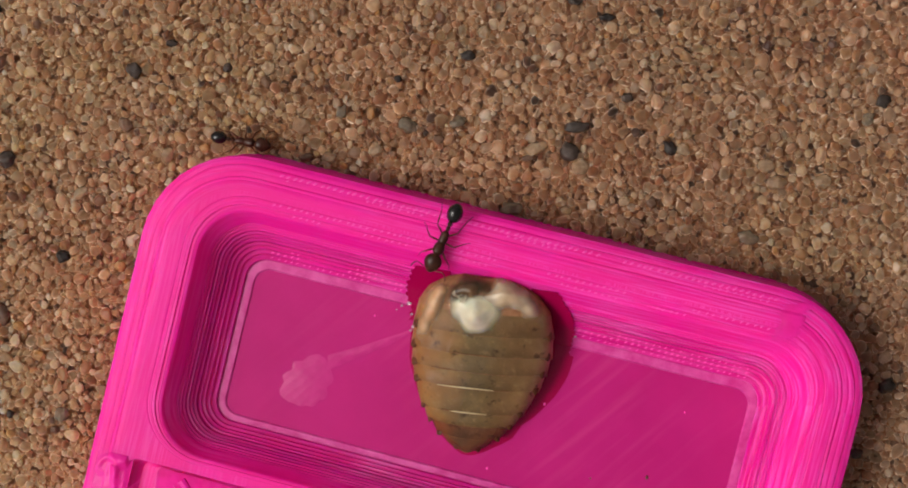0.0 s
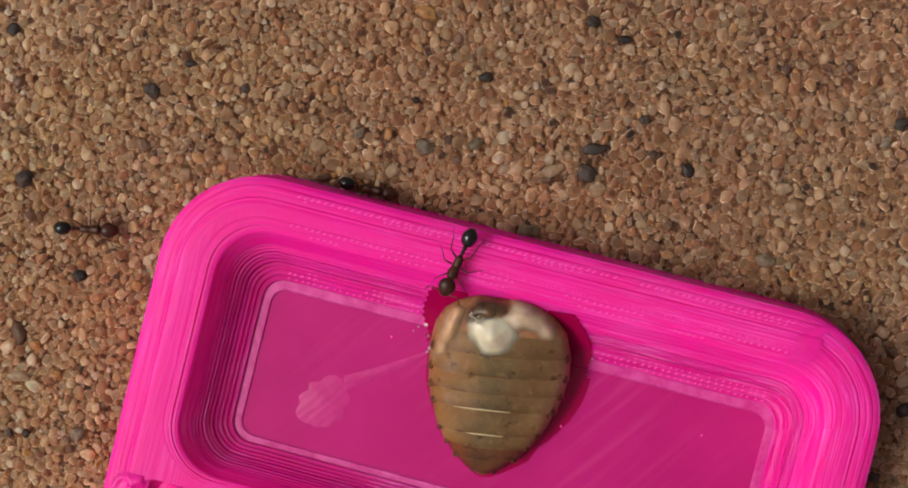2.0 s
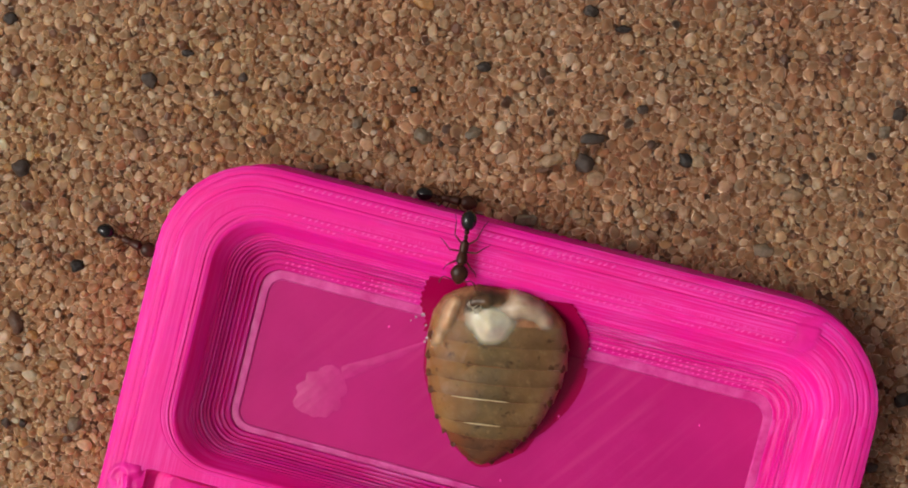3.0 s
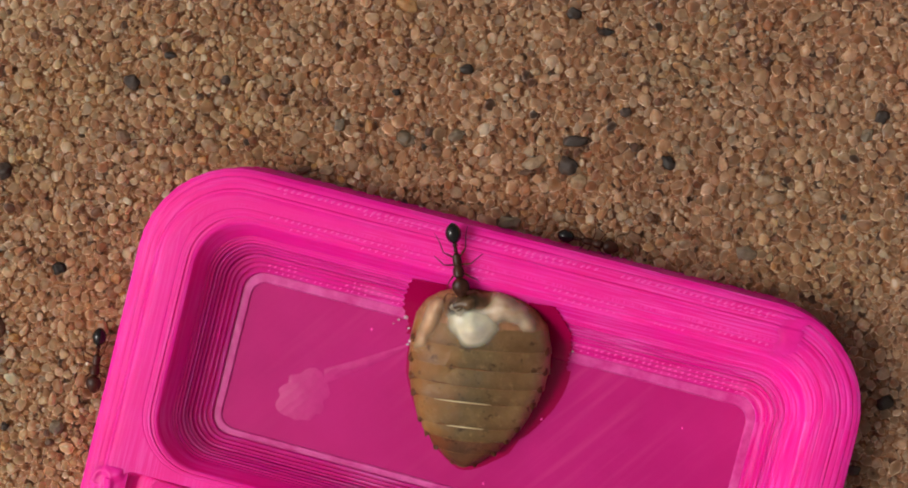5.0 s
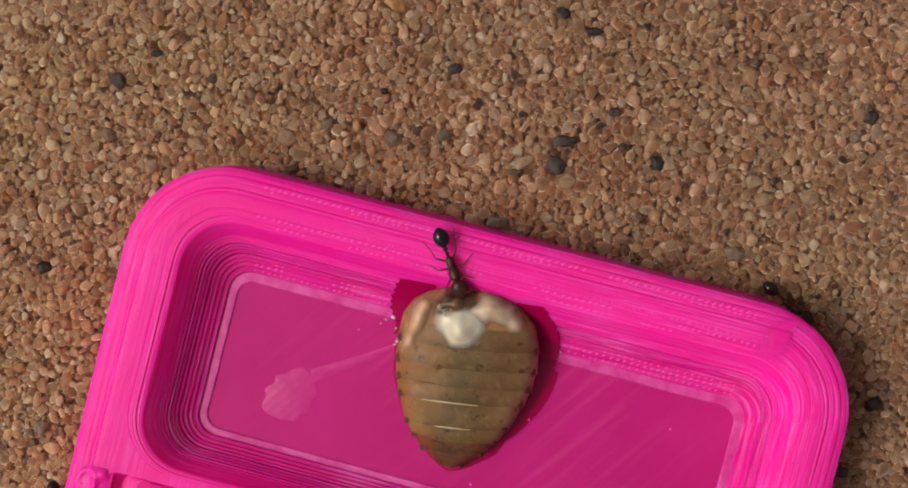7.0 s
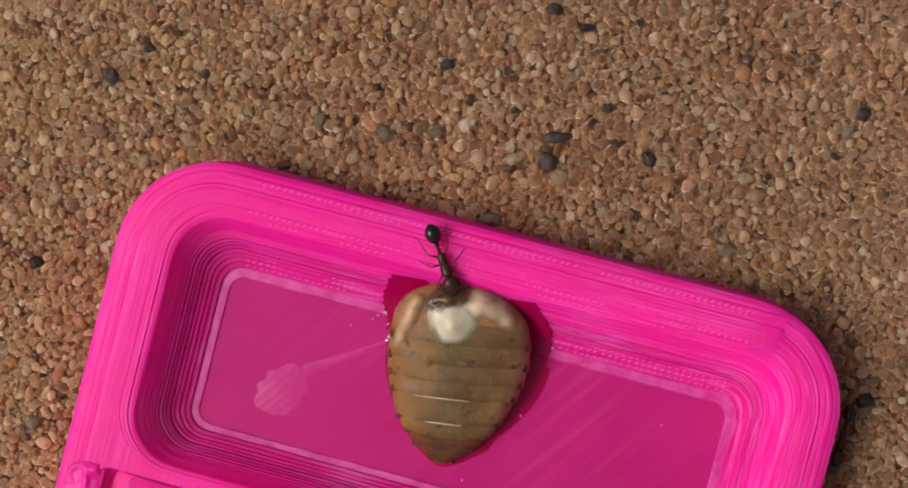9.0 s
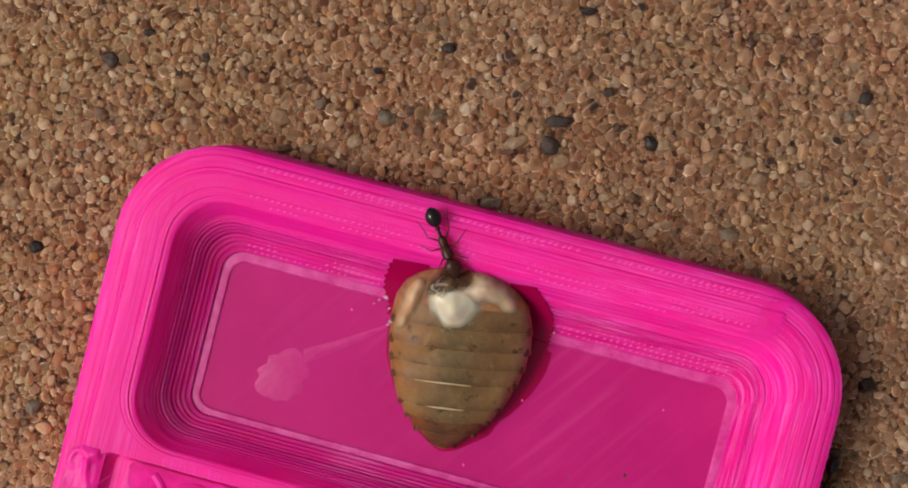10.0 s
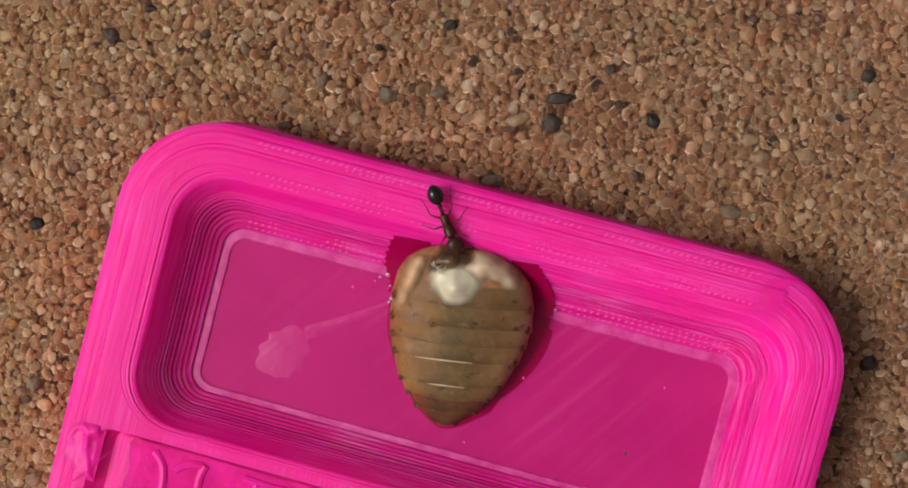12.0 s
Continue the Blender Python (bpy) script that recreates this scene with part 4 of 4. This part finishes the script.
part("side_flap", bm, PEACH, bait, "peach skin flap", 70)
for k in range(6):
    bm = bmesh.new()
    x, y = -1.25 + 0.12 * k + random.uniform(-0.1, 0.1), 3.75 + random.uniform(-0.25, 0.5)
    tube(bm, [(x, y, 3.5), (x + random.uniform(-0.2, 0.1), y + 0.2, 3.85), (x + random.uniform(-0.3, 0.2), y + 0.4, 3.8)], [0.05, 0.03, 0.01], 5)
    part("fibre", bm, FIBRE, bait)

# liquid drawn up between the bait and the wall
liquid = thing("wet_film_shade", pose(0, 0, 0, 0, 0, TRAY_TURN), "dark pink film of liquid and painted shade round the insect in the tray", "liquid")


def wall_height(v):
    """Height of the pocket's far wall by place, along the noses of its steps."""
    d = min(1.0, max(0.0, 1 - (Q1 - v) / 3.4))
    return FLOOR + LAYER * LAYERS * d ** (1 / 0.62) + 0.06 if v > Q1 - 3.4 else 0.97


def film(bm, left, right, rows, z=0.03):
    loops = []
    for i in range(rows + 1):
        k = i / rows
        a, b, v = left(k), right(k), None
        loops.append([(a[0] + (b[0] - a[0]) * j / 8, a[1] + (b[1] - a[1]) * j / 8) for j in range(9)])
    grid = [[bm.verts.new((u * MM, v * MM, (wall_height(v) + z) * MM)) for u, v in loop] for loop in loops]
    for i in range(rows):
        for j in range(8):
            bm.faces.new((grid[i][j], grid[i + 1][j], grid[i + 1][j + 1], grid[i][j + 1]))
    rim = [e for e in bm.edges if e.is_boundary]
    made = bmesh.ops.extrude_edge_only(bm, edges=rim)["geom"]
    for v in made:
        if isinstance(v, bmesh.types.BMVert):
            v.co.z -= 0.14 * MM


def jag(k):
    return 0.16 * (abs((k * 9) % 1 - 0.5) * 2) + 0.1 * noise.noise((k * 6, 0, 0))


bm = bmesh.new()
film(bm, lambda k: (-0.2 - 0.4 * math.sin(math.pi * min(1, k * 1.3)) - jag(k) + 0.5 * max(0, k - 0.6), -2.3 - 3.4 * k), lambda k: (1.8 + 0.2 * k, -2.1 - 3.5 * k), 36)
part("film", bm, WET_SHADE, liquid, "", 60)
bm = bmesh.new()
film(bm, lambda k: (6.6, -1.9 - 3.75 * k), lambda k: (8.0 + 1.5 * math.sin(min(1, k * 1.6) * math.pi / 2) + 0.9 * jag(k * 1.5), -1.75 - 3.75 * k), 72)
part("film", bm, WET_SHADE, liquid, "", 60)


# floor film; its band at the bait's right paints the bait's cast shade
bm = bmesh.new()
puddle_shade = []
for k in range(60):
    a = 2 * math.pi * k / 60
    y = 5.0 * math.sin(a) - 0.3
    w = body_at(y)[0]
    grow = 0.34 + 0.95 * max(0.0, math.cos(a)) ** 0.8 + 0.12 * noise.noise((math.cos(a) * 3, math.sin(a) * 3, 2))
    x = side_shift(y) + (w + grow) * math.copysign(abs(math.cos(a)) ** 0.5, math.cos(a))
    q = Matrix.Rotation(radians(8.5), 2) @ Vector((x, y - (0.5 if y < -4 else 0.0)))
    if q.y - 7.0 < -4.95:
        puddle_shade.append((4.3 + q.x, q.y - 7.0))
flat_patch(bm, puddle_shade, 0.95, 0.02)
part("film", bm, WET_SHADE, liquid, "", 60)

# clear beads added to stand for bright glints along the film's edge
for u, v, r in ((-0.35, -4.75, 0.14), (-0.05, -5.35, 0.09), (0.25, -6.05, 0.17), (0.12, -6.3, 0.1), (-0.75, -5.0, 0.09), (-1.0, -5.3, 0.06), (9.7, -4.2, 0.08)):
    bm = bmesh.new()
    ball(bm, (u, v, wall_height(v) + 0.1), (r, r * 0.8, r * 0.7), (0, 0, 30), 0.2, u, 1.5, 2)
    part("glint_bead", bm, GLINT, liquid, "clear bead added for a glint on the film")


# ------------------------------------------------------------ ants
def ant(label, m, size=1.07):
    """About 3.8 mm long; x runs forward; the feet stand at z = 0."""
    body = thing("ant", m, label, "ant", "ants round the tray")
    bm = bmesh.new()
    for v in ball(bm, (-1.62, 0, 0.62), (0.56, 0.43, 0.42), (0, 0, 0), 0.04, 2, 1):
        v.co.y *= 1 - 0.25 * max(0.0, (-1.62 * MM - v.co.x) / (0.56 * MM)) ** 2
    part("gaster", bm, ANT_GASTER, body, "glossy black gaster")
    bm = bmesh.new()
    ball(bm, (-0.97, 0, 0.60), (0.15, 0.15, 0.19), level=2)
    ball(bm, (-0.70, 0, 0.56), (0.17, 0.12, 0.17), level=2)
    tube(bm, [(-1.15, 0, 0.56), (-0.8, 0, 0.5), (-0.45, 0, 0.5)], [0.07, 0.06, 0.09], 8)
    part("waist", bm, ANT_BODY, body)
    bm = bmesh.new()
    tube(bm, [(-0.55, 0, 0.5), (-0.4, 0, 0.56), (-0.1, 0, 0.6), (0.12, 0, 0.6), (0.35, 0, 0.66), (0.62, 0, 0.66), (0.8, 0, 0.6), (0.88, 0, 0.58)],
         [0.09, 0.22, 0.25, 0.21, 0.30, 0.31, 0.19, 0.10], 14)
    part("thorax", bm, ANT_BODY, body)
    bm = bmesh.new()
    for v in ball(bm, (1.33, 0, 0.58), (0.56, 0.47, 0.33), (0, 12, 0), 0.03, 5, 1):
        v.co.y *= 1.05 - 0.22 * max(0.0, (v.co.x - 1.27 * MM) / (0.44 * MM))
    head = part("head", bm, ANT_BODY, body)
    for side in (-1, 1):
        bm = bmesh.new()
        ball(bm, (1.36, side * 0.395, 0.68), (0.09, 0.05, 0.08), level=2)
        part("eye", bm, ANT_GASTER, head)
        bm = bmesh.new()
        tube(bm, [(1.60, side * 0.16, 0.48), (1.76, side * 0.17, 0.45), (1.88, side * 0.05, 0.44)], [0.08, 0.06, 0.02], 6)
        part("mandible", bm, ANT_LEG, head)
        bm = bmesh.new()
        tube(bm, [(1.5, side * 0.14, 0.68), (1.62, side * 0.40, 0.85), (1.52, side * 0.72, 0.92), (1.62, side * 0.86, 0.80), (1.86, side * 0.98, 0.55), (2.0, side * 1.0, 0.45)],
             [0.03, 0.026, 0.026, 0.03, 0.04, 0.022], 6)
        part("antenna", bm, ANT_LEG, head)
    legs = []
    for side in (-1, 1):
        for hip, knee, heel, toe in (((0.55, 0.2, 0.5), (0.85, 0.58, 0.78), (1.12, 0.82, 0.22), (1.4, 0.92, 0.02)),
                                     ((0.10, 0.18, 0.48), (0.05, 0.72, 0.80), (-0.25, 1.12, 0.22), (-0.42, 1.38, 0.02)),
                                     ((-0.30, 0.16, 0.45), (-0.72, 0.60, 0.85), (-1.38, 0.74, 0.24), (-1.78, 0.92, 0.02))):
            bm = bmesh.new()
            pts = [Vector((p[0] - hip[0], side * (p[1] - hip[1]), p[2] - hip[2])) for p in (hip, knee, heel, toe)]
            tube(bm, [pts[0], pts[0].lerp(pts[1], 0.5), pts[1], pts[1].lerp(pts[2], 0.15), pts[2], pts[2].lerp(pts[3], 0.5), pts[3]],
                 [0.044, 0.050, 0.030, 0.032, 0.021, 0.016, 0.011], 7)
            leg = part("leg", bm, ANT_LEG, body)
            leg.matrix_basis = pose(hip[0] * MM, side * hip[1] * MM, hip[2] * MM)
            legs.append((leg, hip[0], side * hip[1], hip[2], side))
    body.scale = (size, size, size)
    return body, legs


feeding_ant, feeding_legs = ant("dark brown ant with a black gaster feeding on the insect", pose(0, 0, 0.004))
sand_ant, sand_legs = ant("dark brown ant walking over the sand beside the tray", pose(-0.03, 0, 0), 1.0)
rear_ant, rear_legs = ant("dark brown ant running along the foot of the tray", pose(0, 0.005, 0), 0.92)


def ant_pose(x, y, z, heading, pitch=0.0):
    return pose(x * MM, y * MM, z * MM, 0, 0, heading) @ pose(0, 0, 0, 0, pitch, 0)


# seconds, x, y, heading
FEEDING = [(0, 0.95, -0.58, -115.5), (0.5, 0.95, -0.6, -114.5), (1, 0.80, -0.66, -115.6), (1.5, 0.79, -0.74, -115.6), (2, 0.77, -0.74, -115.6),
           (2.5, 0.83, -0.73, -115.4), (2.8, 0.90, -0.72, -108.6), (3, 1.27, -0.5, -100.9), (3.2, 1.60, -0.2, -94), (3.5, 1.68, -0.38, -88.5),
           (3.7, 1.79, -0.47, -85), (5.3, 1.93, -1.15, -81), (5.5, 1.98, -1.12, -77.3), (6, 2.12, -1.21, -70), (6.5, 2.22, -1.26, -70), (7, 2.24, -1.27, -70),
           (9, 2.23, -1.3, -69.8), (9.5, 2.2, -1.3, -69.6), (10, 2.2, -1.24, -68.8), (10.5, 2.2, -1.25, -68.4), (11, 2.23, -1.26, -68.5), (11.5, 2.24, -1.3, -68.5), (12, 2.25, -1.3, -68.6)]
STROLL = [(0, -30.2, 2.9, -4), (0.5, -28.3, 2.75, -4), (0.9, -26.55, 2.4, -6), (1.2, -24.9, 1.7, -16), (1.5, -24.1, 1.45, -10), (1.8, -22.95, 1.4, 5), (2.1, -21.95, 1.05, -9),
          (2.4, -21.05, 0.72, -16.7), (2.6, -20.43, 0.28, -19), (2.8, -19.9, 0.02, -18), (3.0, -19.5, -0.2, -24), (3.2, -19.3, -0.25, -30), (3.4, -19.4, -0.4, -33),
          (3.6, -19.5, -1.0, -46), (3.7, -19.6, -1.2, -51), (4.2, -19.8, -3.2, -80), (4.8, -20.3, -6.3, -97), (5.3, -20.8, -9.0, -99), (5.5, -20.85, -9.95, -100),
          (5.7, -21.0, -11.0, -100), (6, -21.5, -12.9, -99.5), (6.2, -22.1, -14.2, -99.5), (6.6, -22.45, -16.0, -99), (7.2, -22.7, -17.1, -98), (8, -23.6, -20.5, -100), (9, -24.8, -26, -100), (12, -27, -36, -100)]
# along the tray: seconds, u, v, heading against the tray's long side
ROUND = [(0, -12.5, 2.2, 4), (0.5, -11.5, 2.22, 0), (1, -9.4, 2.24, 0), (1.4, -7.5, 2.24, -1), (1.6, -7.0, 2.24, 0), (1.8, -6.1, 2.24, 0), (2, -5.6, 2.24, 0), (2.2, -4.7, 2.24, 0),
         (2.4, -3.95, 2.24, -1), (2.6, -2.8, 2.22, 0), (2.8, -1.8, 2.24, 1), (3, -0.6, 2.26, 2), (3.2, 0.2, 2.3, 2), (3.4, 1.5, 2.35, 0), (3.7, 3.6, 2.3, -3), (4.5, 7.1, 2.24, -1),
         (5.3, 10.4, 2.24, 0), (5.5, 11.5, 2.24, 0), (5.7, 13.2, 2.24, 0), (5.9, 14.3, 2.24, 0), (6.0, 15.1, 2.24, 0), (6.2, 16.45, 2.22, -1), (6.4, 17.9, 2.24, -1), (6.6, 19.1, 2.2, -6),
         (6.8, 20.6, 2.02, -14), (7.0, 21.9, 1.78, -26), (7.2, 23.1, 1.3, -38), (7.6, 25.0, 0.2, -52), (8.2, 26.8, -2.2, -74), (8.8, 27.25, -4.2, -88), (9.2, 27.28, -5.9, -90),
         (9.5, 27.28, -7.3, -90), (10, 27.28, -9.1, -90), (12, 27.3, -17.0, -90)]


def stride(legs, start, end, pace, swing):
    """Legs swing to and fro about their hips, tripod by tripod, and rest outside the given time."""
    for i, (leg, x, y, z, side) in enumerate(legs):
        rows = [(0.0, pose(x * MM, y * MM, z * MM))] if start > 0 else []
        t, k = start, 0
        while t < end:
            phase = 1 if (i + k) % 2 else -1
            rows.append((t, pose(x * MM, y * MM, z * MM, 0, 0, phase * swing * side)))
            t, k = t + pace, k + 1
        rows.append((12.0, pose(x * MM, y * MM, z * MM)))
        walk(leg, rows)


def motions():
    walk(feeding_ant, [(t, ant_pose(x, y, 4.28 - 0.25 * min(1, max(0, t - 3) / 2.5), a, 4)) for t, x, y, a in FEEDING])
    walk(sand_ant, [(t, ant_pose(x, y, 0.12, a)) for t, x, y, a in STROLL])
    walk(rear_ant, [(t, ant_pose(*to_world(u, v), 0.08, TRAY_TURN + a)) for t, u, v, a in ROUND])
    stride(sand_legs, 0.0, 11.9, 0.1, 14)
    stride(rear_legs, 0.0, 11.9, 0.1, 14)
    stride(feeding_legs, 2.6, 6.2, 0.3, 6)


motions()
